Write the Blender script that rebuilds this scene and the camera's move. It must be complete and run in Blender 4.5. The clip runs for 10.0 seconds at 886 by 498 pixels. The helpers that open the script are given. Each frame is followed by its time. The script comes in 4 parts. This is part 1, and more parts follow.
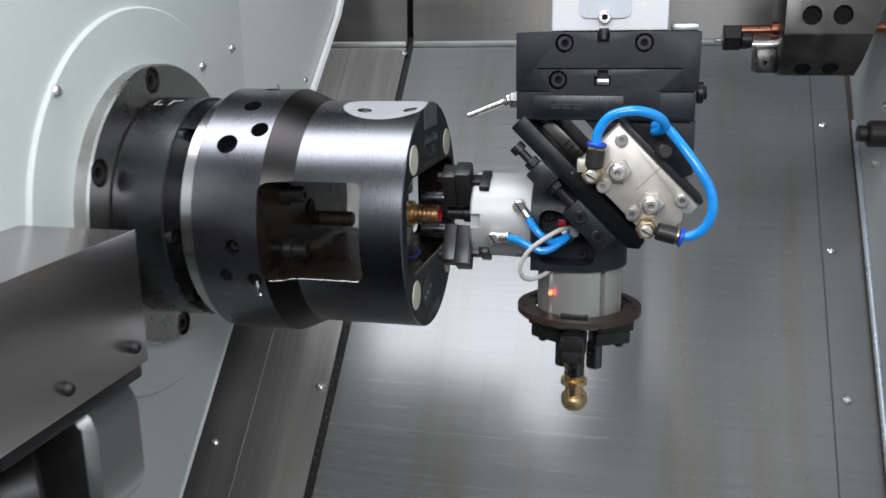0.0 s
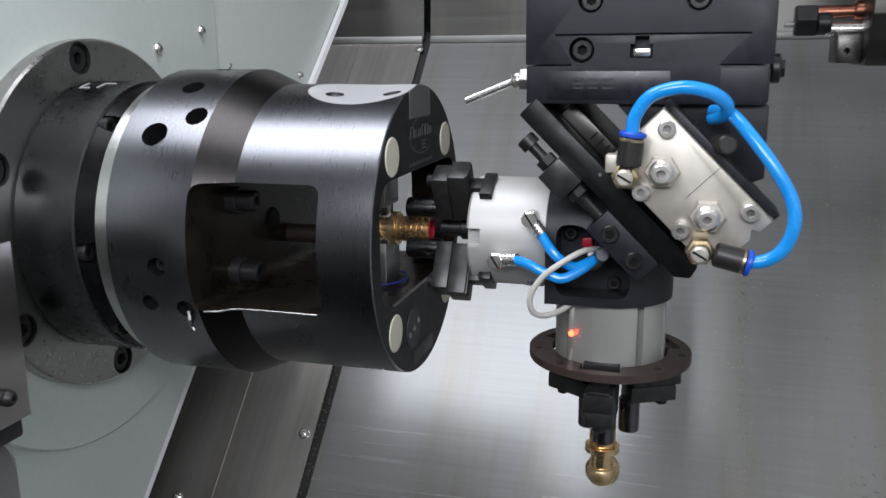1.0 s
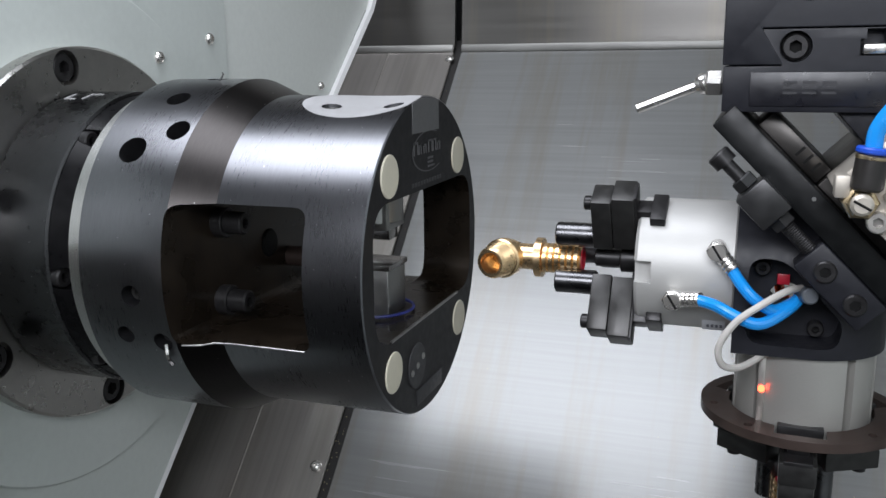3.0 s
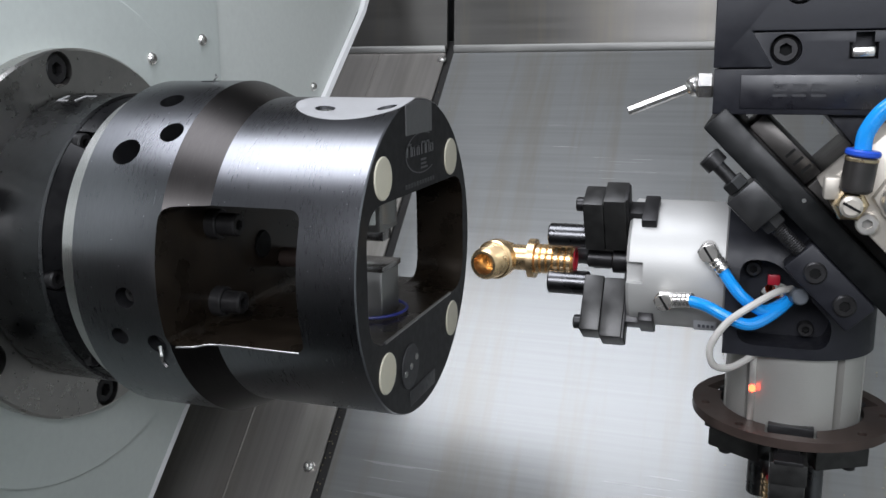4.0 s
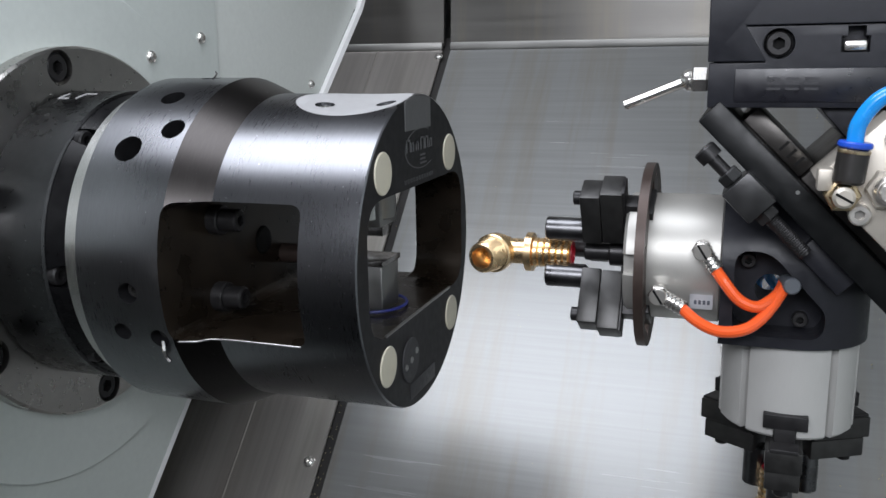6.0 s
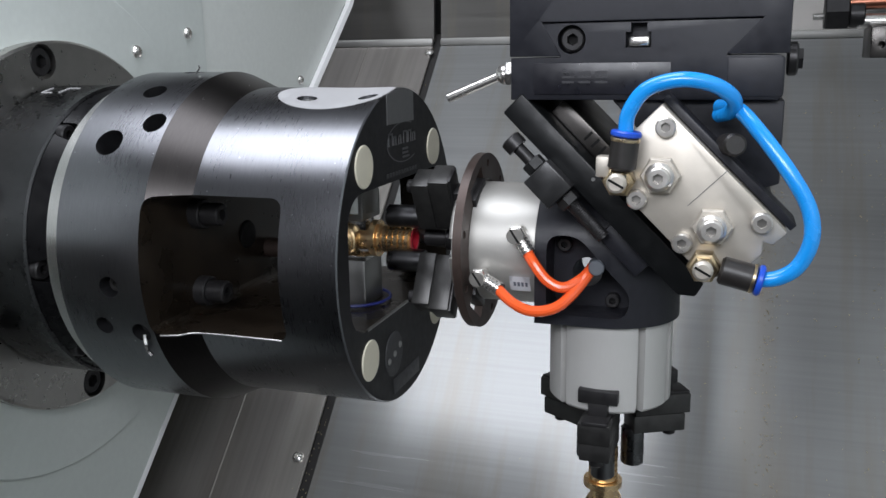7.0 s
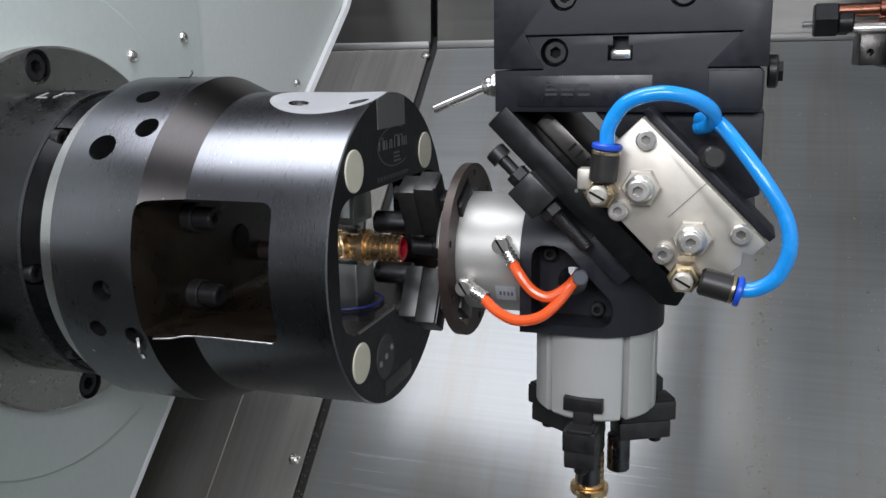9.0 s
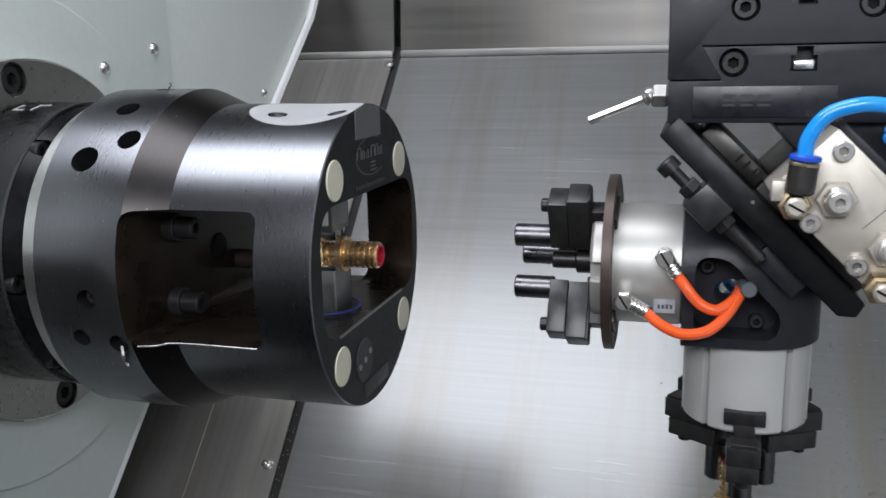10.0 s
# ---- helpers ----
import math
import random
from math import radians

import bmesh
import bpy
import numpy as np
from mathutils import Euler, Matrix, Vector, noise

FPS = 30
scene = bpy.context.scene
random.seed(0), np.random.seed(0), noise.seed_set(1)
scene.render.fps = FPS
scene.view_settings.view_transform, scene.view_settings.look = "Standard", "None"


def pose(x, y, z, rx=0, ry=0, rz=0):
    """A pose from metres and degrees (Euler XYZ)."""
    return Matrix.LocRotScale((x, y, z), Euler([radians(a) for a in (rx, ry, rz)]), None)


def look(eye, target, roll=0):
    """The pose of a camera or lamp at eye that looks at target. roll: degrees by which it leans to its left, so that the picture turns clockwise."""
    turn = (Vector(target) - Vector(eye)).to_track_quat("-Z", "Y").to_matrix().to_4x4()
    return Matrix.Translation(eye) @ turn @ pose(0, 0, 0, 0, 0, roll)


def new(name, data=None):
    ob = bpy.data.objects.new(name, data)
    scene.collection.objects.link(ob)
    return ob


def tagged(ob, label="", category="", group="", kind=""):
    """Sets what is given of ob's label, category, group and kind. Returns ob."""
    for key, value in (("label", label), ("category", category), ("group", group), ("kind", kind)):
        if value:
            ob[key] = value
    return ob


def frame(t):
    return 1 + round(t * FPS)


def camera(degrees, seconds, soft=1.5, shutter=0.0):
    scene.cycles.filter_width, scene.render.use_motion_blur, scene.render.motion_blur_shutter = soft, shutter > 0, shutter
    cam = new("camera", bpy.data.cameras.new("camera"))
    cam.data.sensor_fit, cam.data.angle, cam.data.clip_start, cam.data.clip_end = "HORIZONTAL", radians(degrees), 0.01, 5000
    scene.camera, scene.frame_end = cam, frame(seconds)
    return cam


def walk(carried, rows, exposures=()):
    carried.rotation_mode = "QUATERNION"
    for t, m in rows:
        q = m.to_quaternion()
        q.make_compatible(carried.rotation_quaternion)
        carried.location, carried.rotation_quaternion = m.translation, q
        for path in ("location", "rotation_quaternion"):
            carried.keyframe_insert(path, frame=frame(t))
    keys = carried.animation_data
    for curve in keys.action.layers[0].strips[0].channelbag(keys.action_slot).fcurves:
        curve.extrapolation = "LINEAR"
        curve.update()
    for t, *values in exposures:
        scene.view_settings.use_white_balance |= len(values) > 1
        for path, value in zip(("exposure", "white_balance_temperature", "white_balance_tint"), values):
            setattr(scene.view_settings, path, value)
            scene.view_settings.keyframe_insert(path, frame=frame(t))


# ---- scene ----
cam = camera(53.6, 10.0, shutter=0.5)
PATH = [
    (0, (0.161, -0.648, 0.143), (-0.283, 1.239, -0.353), -0.7),
    (0.5, (0.164, -0.563, 0.13), (-0.325, 1.318, -0.34), -0.7),
    (1, (0.159, -0.499, 0.107), (-0.387, 1.373, -0.338), -0.5),
    (1.5, (0.162, -0.464, 0.098), (-0.456, 1.387, -0.339), -0.6),
    (2, (0.164, -0.448, 0.094), (-0.494, 1.395, -0.319), -1.0),
    (2.5, (0.16, -0.442, 0.104), (-0.504, 1.397, -0.316), -0.6),
    (3, (0.166, -0.441, 0.105), (-0.49, 1.401, -0.316), -0.6),
    (4.5, (0.166, -0.444, 0.107), (-0.468, 1.405, -0.317), -0.6),
    (5, (0.164, -0.445, 0.106), (-0.469, 1.403, -0.32), -0.7),
    (5.5, (0.164, -0.449, 0.106), (-0.469, 1.4, -0.32), -0.8),
    (7, (0.174, -0.446, 0.103), (-0.452, 1.404, -0.328), -0.9),
    (7.5, (0.176, -0.446, 0.102), (-0.449, 1.404, -0.33), -0.9),
    (8, (0.18, -0.448, 0.103), (-0.449, 1.401, -0.33), -1.0),
    (8.5, (0.181, -0.447, 0.104), (-0.448, 1.402, -0.325), -1.0),
    (9, (0.181, -0.447, 0.105), (-0.45, 1.401, -0.324), -1.0),
    (9.5, (0.182, -0.448, 0.106), (-0.442, 1.405, -0.319), -1.0),
    (10, (0.175, -0.466, 0.109), (-0.36, 1.415, -0.31), -1.1),
]
walk(cam, [(t, look(eye, target, roll)) for t, eye, target, roll in PATH])


# ---- world and lamps ----
world = bpy.data.worlds.new("world")
scene.world = world
world.use_nodes = True
world.node_tree.nodes["Background"].inputs[0].default_value = (0.87, 0.93, 1.03, 1)
world.node_tree.nodes["Background"].inputs[1].default_value = 0.12


def area_lamp(name, m, sx, sy, watts, colour):
    d = bpy.data.lights.new(name, "AREA")
    d.shape, d.size, d.size_y, d.energy, d.color = "RECTANGLE", sx, sy, watts, colour
    ob = new(name, d)
    ob.matrix_world = m
    return ob


area_lamp("machine_lamp", look((-0.28, -0.20, 0.94), (-0.28, -0.199, 0)), 0.96, 0.50, 10.4, (0.95, 0.985, 1.075))
area_lamp("door_lamp", look((0.12, -0.70, 0.35), (0.07, 0.0, 0.05)), 0.52, 0.22, 4.0, (0.96, 0.985, 1.06))
scene.view_settings.exposure = 0.17


# ---- materials ----
def mat(name, base, rough=0.5, metal=0.0, vary=0.15, grain=60.0, stain=6.0, bump=0.05, stretch=(1, 1, 1), rough_vary=0.1, spec=0.5, coat=0.0,
        speck=0.0, speck_colour=(0.6, 0.6, 0.6), run=0.0, brush=None):
    m = bpy.data.materials.new(name)
    m.use_nodes = True
    nt = m.node_tree
    b = nt.nodes["Principled BSDF"]
    tc = nt.nodes.new("ShaderNodeTexCoord")
    mp = nt.nodes.new("ShaderNodeMapping")
    mp.inputs["Scale"].default_value = stretch
    nt.links.new(tc.outputs["Object"], mp.inputs["Vector"])
    fine = nt.nodes.new("ShaderNodeTexNoise")
    fine.inputs["Scale"].default_value = grain
    fine.inputs["Detail"].default_value = 6
    nt.links.new(mp.outputs["Vector"], fine.inputs["Vector"])
    big = nt.nodes.new("ShaderNodeTexNoise")
    big.inputs["Scale"].default_value = stain
    big.inputs["Detail"].default_value = 4
    nt.links.new(tc.outputs["Object"], big.inputs["Vector"])
    add = nt.nodes.new("ShaderNodeMath")
    add.operation = "ADD"
    nt.links.new(fine.outputs["Fac"], add.inputs[0])
    nt.links.new(big.outputs["Fac"], add.inputs[1])
    ramp = nt.nodes.new("ShaderNodeMapRange")
    ramp.inputs["From Min"].default_value, ramp.inputs["From Max"].default_value = 0.6, 1.4
    ramp.inputs["To Min"].default_value, ramp.inputs["To Max"].default_value = 1 - vary, 1 + vary
    nt.links.new(add.outputs[0], ramp.inputs["Value"])
    mul = nt.nodes.new("ShaderNodeVectorMath")
    mul.operation = "SCALE"
    mul.inputs[0].default_value = base
    nt.links.new(ramp.outputs["Result"], mul.inputs["Scale"])
    colour = mul.outputs["Vector"]
    if run:
        # oily runs down the slope
        rm = nt.nodes.new("ShaderNodeMapping")
        rm.inputs["Scale"].default_value = (26, 1.6, 1.6)
        nt.links.new(tc.outputs["Object"], rm.inputs["Vector"])
        rn = nt.nodes.new("ShaderNodeTexNoise")
        rn.inputs["Scale"].default_value = 1.0
        rn.inputs["Detail"].default_value = 7
        rn.inputs["Roughness"].default_value = 0.65
        nt.links.new(rm.outputs["Vector"], rn.inputs["Vector"])
        rg = nt.nodes.new("ShaderNodeMapRange")
        rg.inputs["From Min"].default_value, rg.inputs["From Max"].default_value = 0.50, 0.78
        rg.inputs["To Max"].default_value = run
        nt.links.new(rn.outputs["Fac"], rg.inputs["Value"])
        rmix = nt.nodes.new("ShaderNodeMix")
        rmix.data_type = "RGBA"
        nt.links.new(rg.outputs["Result"], rmix.inputs[0])
        nt.links.new(colour, rmix.inputs[6])
        rmix.inputs[7].default_value = (0.20, 0.175, 0.13, 1)
        colour = rmix.outputs[2]
    if speck:
        sp = nt.nodes.new("ShaderNodeTexVoronoi")
        sp.inputs["Scale"].default_value = 230
        nt.links.new(tc.outputs["Object"], sp.inputs["Vector"])
        near = nt.nodes.new("ShaderNodeMath")
        near.operation = "LESS_THAN"
        near.inputs[1].default_value = 0.06
        nt.links.new(sp.outputs["Distance"], near.inputs[0])
        some = nt.nodes.new("ShaderNodeMath")
        some.operation = "LESS_THAN"
        some.inputs[1].default_value = speck
        sep = nt.nodes.new("ShaderNodeSeparateColor")
        nt.links.new(sp.outputs["Color"], sep.inputs[0])
        nt.links.new(sep.outputs[0], some.inputs[0])
        both = nt.nodes.new("ShaderNodeMath")
        both.operation = "MULTIPLY"
        nt.links.new(near.outputs[0], both.inputs[0])
        nt.links.new(some.outputs[0], both.inputs[1])
        mix = nt.nodes.new("ShaderNodeMix")
        mix.data_type = "RGBA"
        nt.links.new(both.outputs[0], mix.inputs[0])
        nt.links.new(colour, mix.inputs[6])
        mix.inputs[7].default_value = (*speck_colour, 1)
        colour = mix.outputs[2]
    nt.links.new(colour, b.inputs["Base Color"])
    rr = nt.nodes.new("ShaderNodeMapRange")
    rr.inputs["From Min"].default_value, rr.inputs["From Max"].default_value = 0.7, 1.3
    rr.inputs["To Min"].default_value, rr.inputs["To Max"].default_value = max(0.03, rough - rough_vary), min(1, rough + rough_vary)
    nt.links.new(add.outputs[0], rr.inputs["Value"])
    nt.links.new(rr.outputs["Result"], b.inputs["Roughness"])
    b.inputs["Metallic"].default_value = metal
    b.inputs["Specular IOR Level"].default_value = spec
    b.inputs["Coat Weight"].default_value = coat
    if brush:
        # brushed sheet: gloss drawn out across the brushing, and a slightly uneven sheet
        b.inputs["Anisotropic"].default_value = 0.5
        tan = nt.nodes.new("ShaderNodeCombineXYZ")
        for k in range(3):
            tan.inputs[k].default_value = brush[k]
        nt.links.new(tan.outputs[0], b.inputs["Tangent"])
    if bump:
        bp = nt.nodes.new("ShaderNodeBump")
        bp.inputs["Strength"].default_value = bump
        bp.inputs["Distance"].default_value = 0.001
        nt.links.new(fine.outputs["Fac"], bp.inputs["Height"])
        nt.links.new(bp.outputs["Normal"], b.inputs["Normal"])
    return m


BLACK_STEEL = mat("blued_steel", (0.175, 0.178, 0.190), 0.28, 1.0, 0.12, 160, 25, 0.0, (10, 1, 1), 0.012, speck=0.30, speck_colour=(0.62, 0.62, 0.64))
# black oxide of the front face; also the painted shade in screw holes
BLACK_FACE = mat("black_oxide_and_hole_shade", (0.010, 0.010, 0.011), 0.45, 0.0, 0.3, 200, 12, 0.03, rough_vary=0.08, spec=0.22)
DARK_PLATE = mat("dark_blued_steel", (0.070, 0.070, 0.073), 0.28, 1.0, 0.10, 220, 9, 0.0, rough_vary=0.02, speck=0.14, speck_colour=(0.45, 0.45, 0.45))
# browner finish, also darkened to hold down the lamp's highlight on the cone
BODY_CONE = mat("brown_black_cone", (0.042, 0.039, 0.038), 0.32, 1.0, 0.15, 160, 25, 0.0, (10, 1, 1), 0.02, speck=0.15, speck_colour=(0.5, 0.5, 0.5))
CONE_BLACK = mat("black_cone", (0.005, 0.005, 0.0055), 0.30, 0.0, 0.3, 200, 12, 0.02, rough_vary=0.08, spec=0.10)
# oil-brown steel, with the cavity's shade put into the base colour
DARK_INSIDE = mat("oiled_steel_in_shade", (0.022, 0.016, 0.011), 0.30, 0.45, 0.7, 60, 22, 0.03, rough_vary=0.10)
GREY_STEEL = mat("ground_steel", (0.42, 0.42, 0.41), 0.38, 1.0, 0.12, 150, 10, 0.02, (1, 14, 1), 0.08)
FLANGE_STEEL = mat("spindle_steel", (0.45, 0.44, 0.42), 0.30, 1.0, 0.10, 160, 8, 0.0, rough_vary=0.05)
BRIGHT_STEEL = mat("turned_bright_steel", (0.50, 0.49, 0.48), 0.22, 1.0, 0.1, 120, 8, 0.01, (20, 1, 1), 0.05)
BARE_FLAT = mat("milled_flat", (0.60, 0.60, 0.61), 0.5, 0.6, 0.08, 300, 12, 0.03)
DOT_CREAM = mat("cream_plastic", (0.66, 0.62, 0.50), 0.5, 0.0, 0.06, 200, 40, 0.02)
MARK_GREY = mat("engraved_grey", (0.13, 0.13, 0.135), 0.5, 0.4, 0.1, 300, 40, 0.0)
TAB_GREY = mat("ground_tab", (0.20, 0.20, 0.205), 0.42, 0.7, 0.1, 300, 40, 0.0)
MARK_PALE = mat("pale_stamp", (0.42, 0.42, 0.42), 0.5, 0.2, 0.2, 300, 40, 0.0)
STOP_STEEL = mat("dark_stop_steel", (0.030, 0.030, 0.031), 0.36, 0.4, 0.25, 160, 30, 0.03)
MARK_DIM = mat("engraved_dim", (0.045, 0.045, 0.048), 0.5, 0.2, 0.1, 300, 40, 0.0)
PANEL_STEEL = mat("brushed_stainless", (0.235, 0.239, 0.236), 0.24, 0.30, 0.11, 9, 3.5, 0.001, (0.6, 34, 34), 0.04, run=0.8, speck=0.07, speck_colour=(0.42, 0.36, 0.22), brush=(0, 0.7071, 0.7071))
STRIP_STEEL = mat("stained_stainless", (0.42, 0.395, 0.37), 0.20, 0.62, 0.18, 6, 7, 0.002, (40, 0.9, 0.9), 0.04, run=0.65, brush=(0, 0.7071, 0.7071))
UPPER_STEEL = mat("upper_stainless", (0.135, 0.13, 0.122), 0.33, 0.7, 0.14, 6, 3, 0.002, (0.6, 18, 18), 0.06, run=0.6, brush=(0, 0.18, 0.98))
GREY_PAINT = mat("pale_green_grey_paint", (0.60, 0.64, 0.615), 0.42, 0.0, 0.05, 220, 5, 0.04, rough_vary=0.08)
PALE_PAINT = mat("light_enamel", (0.70, 0.73, 0.70), 0.40, 0.0, 0.05, 220, 5, 0.04, rough_vary=0.08)
LIP_STEEL = mat("dull_folded_lip", (0.34, 0.335, 0.32), 0.45, 0.6, 0.15, 30, 8, 0.01)
GRIME = mat("brown_grime", (0.075, 0.058, 0.036), 0.6, 0.0, 0.5, 120, 25, 0.1)
RAIL_PAINT = mat("blue_grey_rail", (0.50, 0.55, 0.60), 0.30, 0.3, 0.08, 120, 8, 0.01)
COVER_METAL = mat("dull_sheet_metal", (0.42, 0.39, 0.38), 0.26, 0.95, 0.03, 400, 6, 0.0, rough_vary=0.01)
TOOL_STEEL = mat("tool_block_steel", (0.085, 0.080, 0.076), 0.36, 0.9, 0.22, 60, 12, 0.02)
WHITE_PAINT = mat("white_enamel", (0.80, 0.80, 0.80), 0.4, 0.0, 0.03, 200, 6, 0.02)
PLATE_GREY = mat("grey_enamel", (0.48, 0.50, 0.53), 0.4, 0.0, 0.04, 200, 6, 0.02)
BLACK_ANOD = mat("black_anodised", (0.015, 0.0155, 0.020), 0.42, 0.0, 0.25, 260, 14, 0.04, rough_vary=0.1, spec=0.28)
BLACK_BAR = mat("black_nitrided", (0.006, 0.0065, 0.007), 0.36, 0.0, 0.3, 200, 14, 0.05, rough_vary=0.1, spec=0.24, speck=0.03, speck_colour=(0.3, 0.3, 0.3))
LABEL_DARK = mat("dark_label", (0.010, 0.010, 0.014), 0.35, 0.0, 0.1, 200, 14, 0.0)
LABEL_FAINT = mat("faint_label_print", (0.020, 0.020, 0.024), 0.45, 0.0, 0.1, 200, 14, 0.0)
# two gripper metals: the first is paler for the light it gets
ALU_PALE = mat("satin_aluminium_lit", (0.52, 0.515, 0.50), 0.52, 0.35, 0.05, 200, 12, 0.01, (1, 20, 20), 0.05)
ALU_GREY = mat("anodised_aluminium_dim", (0.44, 0.43, 0.405), 0.42, 0.55, 0.07, 200, 12, 0.01, (1, 20, 20), 0.06)
NICKEL = mat("nickel_plate", (0.53, 0.49, 0.43), 0.46, 0.6, 0.10, 160, 14, 0.04, rough_vary=0.08)
CHROME = mat("chrome", (0.74, 0.72, 0.69), 0.24, 0.92, 0.1, 120, 20, 0.02, rough_vary=0.06)
TAN_FIT = mat("yellowed_nickel", (0.52, 0.42, 0.27), 0.35, 1.0, 0.15, 120, 30, 0.03)
SCREW_GREY = mat("stainless_screw", (0.68, 0.65, 0.61), 0.32, 0.85, 0.15, 120, 30, 0.02, rough_vary=0.06)
# darker copy of the screw steel: shade and dirt in its socket
SOCKET_SHADE = mat("stainless_socket_shade", (0.26, 0.25, 0.235), 0.4, 0.8, 0.2, 120, 30, 0.02)
SCREW_BLACK = mat("black_screw", (0.028, 0.027, 0.028), 0.38, 0.5, 0.3, 200, 40, 0.04)
# near-black that carries the shade and dirt inside sockets, slots and bores
RECESS_SHADE = mat("recess_shade", (0.006, 0.006, 0.006), 0.7, 0.0, 0.1, 100, 10, 0.0, spec=0.2)
FINGER = mat("blued_finger", (0.13, 0.13, 0.135), 0.30, 1.0, 0.3, 120, 40, 0.03, rough_vary=0.08)
JAW_GREY = mat("worn_jaw_steel", (0.055, 0.054, 0.053), 0.38, 0.7, 0.35, 160, 30, 0.05)
BRASS = mat("brass", (0.84, 0.61, 0.35), 0.27, 0.95, 0.12, 120, 60, 0.01, rough_vary=0.06)
BRASS_DULL = mat("brass_blasted", (0.80, 0.58, 0.33), 0.38, 0.95, 0.12, 300, 60, 0.04)
BROWN_RING = mat("browned_steel_ring", (0.060, 0.042, 0.036), 0.45, 0.4, 0.35, 80, 20, 0.05)
BLUE_TUBE = mat("blue_polyurethane", (0.010, 0.27, 0.74), 0.22, 0.0, 0.05, 100, 20, 0.0, coat=0.3)
BLUE_RING = mat("blue_collar", (0.01, 0.07, 0.50), 0.35, 0.0, 0.05, 100, 20, 0.0)
ORANGE_TUBE = mat("orange_polyurethane", (0.85, 0.11, 0.025), 0.25, 0.0, 0.05, 100, 20, 0.0, coat=0.3)
GREY_CABLE = mat("grey_cable", (0.50, 0.48, 0.45), 0.5, 0.0, 0.06, 100, 20, 0.0)
PLUG_GREY = mat("grey_plug", (0.09, 0.10, 0.115), 0.40, 0.0, 0.1, 100, 20, 0.0)
BLACK_PLASTIC = mat("black_plastic", (0.018, 0.016, 0.015), 0.4, 0.0, 0.2, 200, 20, 0.03)
RED_PLASTIC = mat("red_plastic", (0.42, 0.012, 0.028), 0.35, 0.0, 0.05, 100, 20, 0.0)
BLUE_ORING = mat("blue_rubber", (0.03, 0.04, 0.22), 0.4, 0.0, 0.1, 100, 20, 0.0)
STICKER = mat("silver_sticker", (0.62, 0.63, 0.66), 0.4, 0.1, 0.08, 200, 40, 0.0)
STICKER_INK = mat("sticker_ink", (0.12, 0.13, 0.16), 0.5, 0.0, 0.05, 200, 40, 0.0)
COPPER = mat("copper_rod", (0.36, 0.15, 0.10), 0.35, 1.0, 0.2, 120, 20, 0.02)
ROOF_DARK = mat("dark_roof_sheet", (0.035, 0.035, 0.036), 0.6, 0.2, 0.15, 30, 3, 0.02)
CEIL = mat("machine_inner_grey", (0.15, 0.153, 0.152), 0.5, 0.3, 0.15, 30, 3, 0.02)
# near-black with chip specks; the seams' shade is put into this colour
SEAM = mat("seam_shadow_gap", (0.012, 0.011, 0.010), 0.7, 0.0, 0.4, 300, 60, 0.1, speck=0.5, speck_colour=(0.35, 0.24, 0.08))
CHIPS = mat("brass_chips", (0.30, 0.25, 0.16), 0.5, 0.6, 0.3, 100, 20, 0.0)
LED = bpy.data.materials.new("red_led")
LED.use_nodes = True
LED.node_tree.nodes["Principled BSDF"].inputs["Base Color"].default_value = (0.8, 0.03, 0.01, 1)
LED.node_tree.nodes["Principled BSDF"].inputs["Emission Color"].default_value = (1.0, 0.07, 0.025, 1)
LED.node_tree.nodes["Principled BSDF"].inputs["Emission Strength"].default_value = 9

# ---- mesh helpers ----
ROOT2 = math.sqrt(2)
PIVOT = Vector((0.1152, 0, 0.0022))
DIAG = Matrix(((1 / ROOT2, 0, 1 / ROOT2, 0.117), (0, 1, 0, 0), (-1 / ROOT2, 0, 1 / ROOT2, 0), (0, 0, 0, 1)))
SWAP = Matrix.Translation(PIVOT) @ Matrix.Rotation(math.pi, 4, Vector((1, 0, 1))) @ Matrix.Translation(-PIVOT)
ORIGIN = {}


def box(x0, x1, y0, y1, z0, z1, bevel=0.0, segments=2):
    bm = bmesh.new()
    bmesh.ops.create_cube(bm, size=1, matrix=Matrix.Translation(((x0 + x1) / 2, (y0 + y1) / 2, (z0 + z1) / 2)) @ Matrix.Diagonal((x1 - x0, y1 - y0, z1 - z0, 1)))
    if bevel:
        bmesh.ops.bevel(bm, geom=bm.edges[:], offset=bevel, segments=segments, affect="EDGES", profile=0.5)
    return bm


def aim(p0, p1):
    d = Vector(p1) - Vector(p0)
    return Matrix.Translation(p0) @ d.to_track_quat("Z", "Y").to_matrix().to_4x4(), d.length


def lathe(profile, m=None, seg=32, cap=True):
    """Turns (z, r) pairs round z; m then places it."""
    bm = bmesh.new()
    rings = []
    for z, r in profile:
        if r < 1e-6:
            rings.append([bm.verts.new((0, 0, z))])
        else:
            rings.append([bm.verts.new((r * math.cos(2 * math.pi * k / seg), r * math.sin(2 * math.pi * k / seg), z)) for k in range(seg)])
    for a, b in zip(rings, rings[1:]):
        for k in range(seg):
            k2 = (k + 1) % seg
            if len(a) == 1 and len(b) == 1:
                continue
            if len(a) == 1:
                bm.faces.new((a[0], b[k2], b[k]))
            elif len(b) == 1:
                bm.faces.new((a[k], a[k2], b[0]))
            else:
                bm.faces.new((a[k], a[k2], b[k2], b[k]))
    if cap:
        for ring, flip in ((rings[0], True), (rings[-1], False)):
            if len(ring) > 1:
                bm.faces.new(ring[::-1] if flip else ring)
    bmesh.ops.recalc_face_normals(bm, faces=bm.faces[:])
    if m is not None:
        bm.transform(m)
    return bm


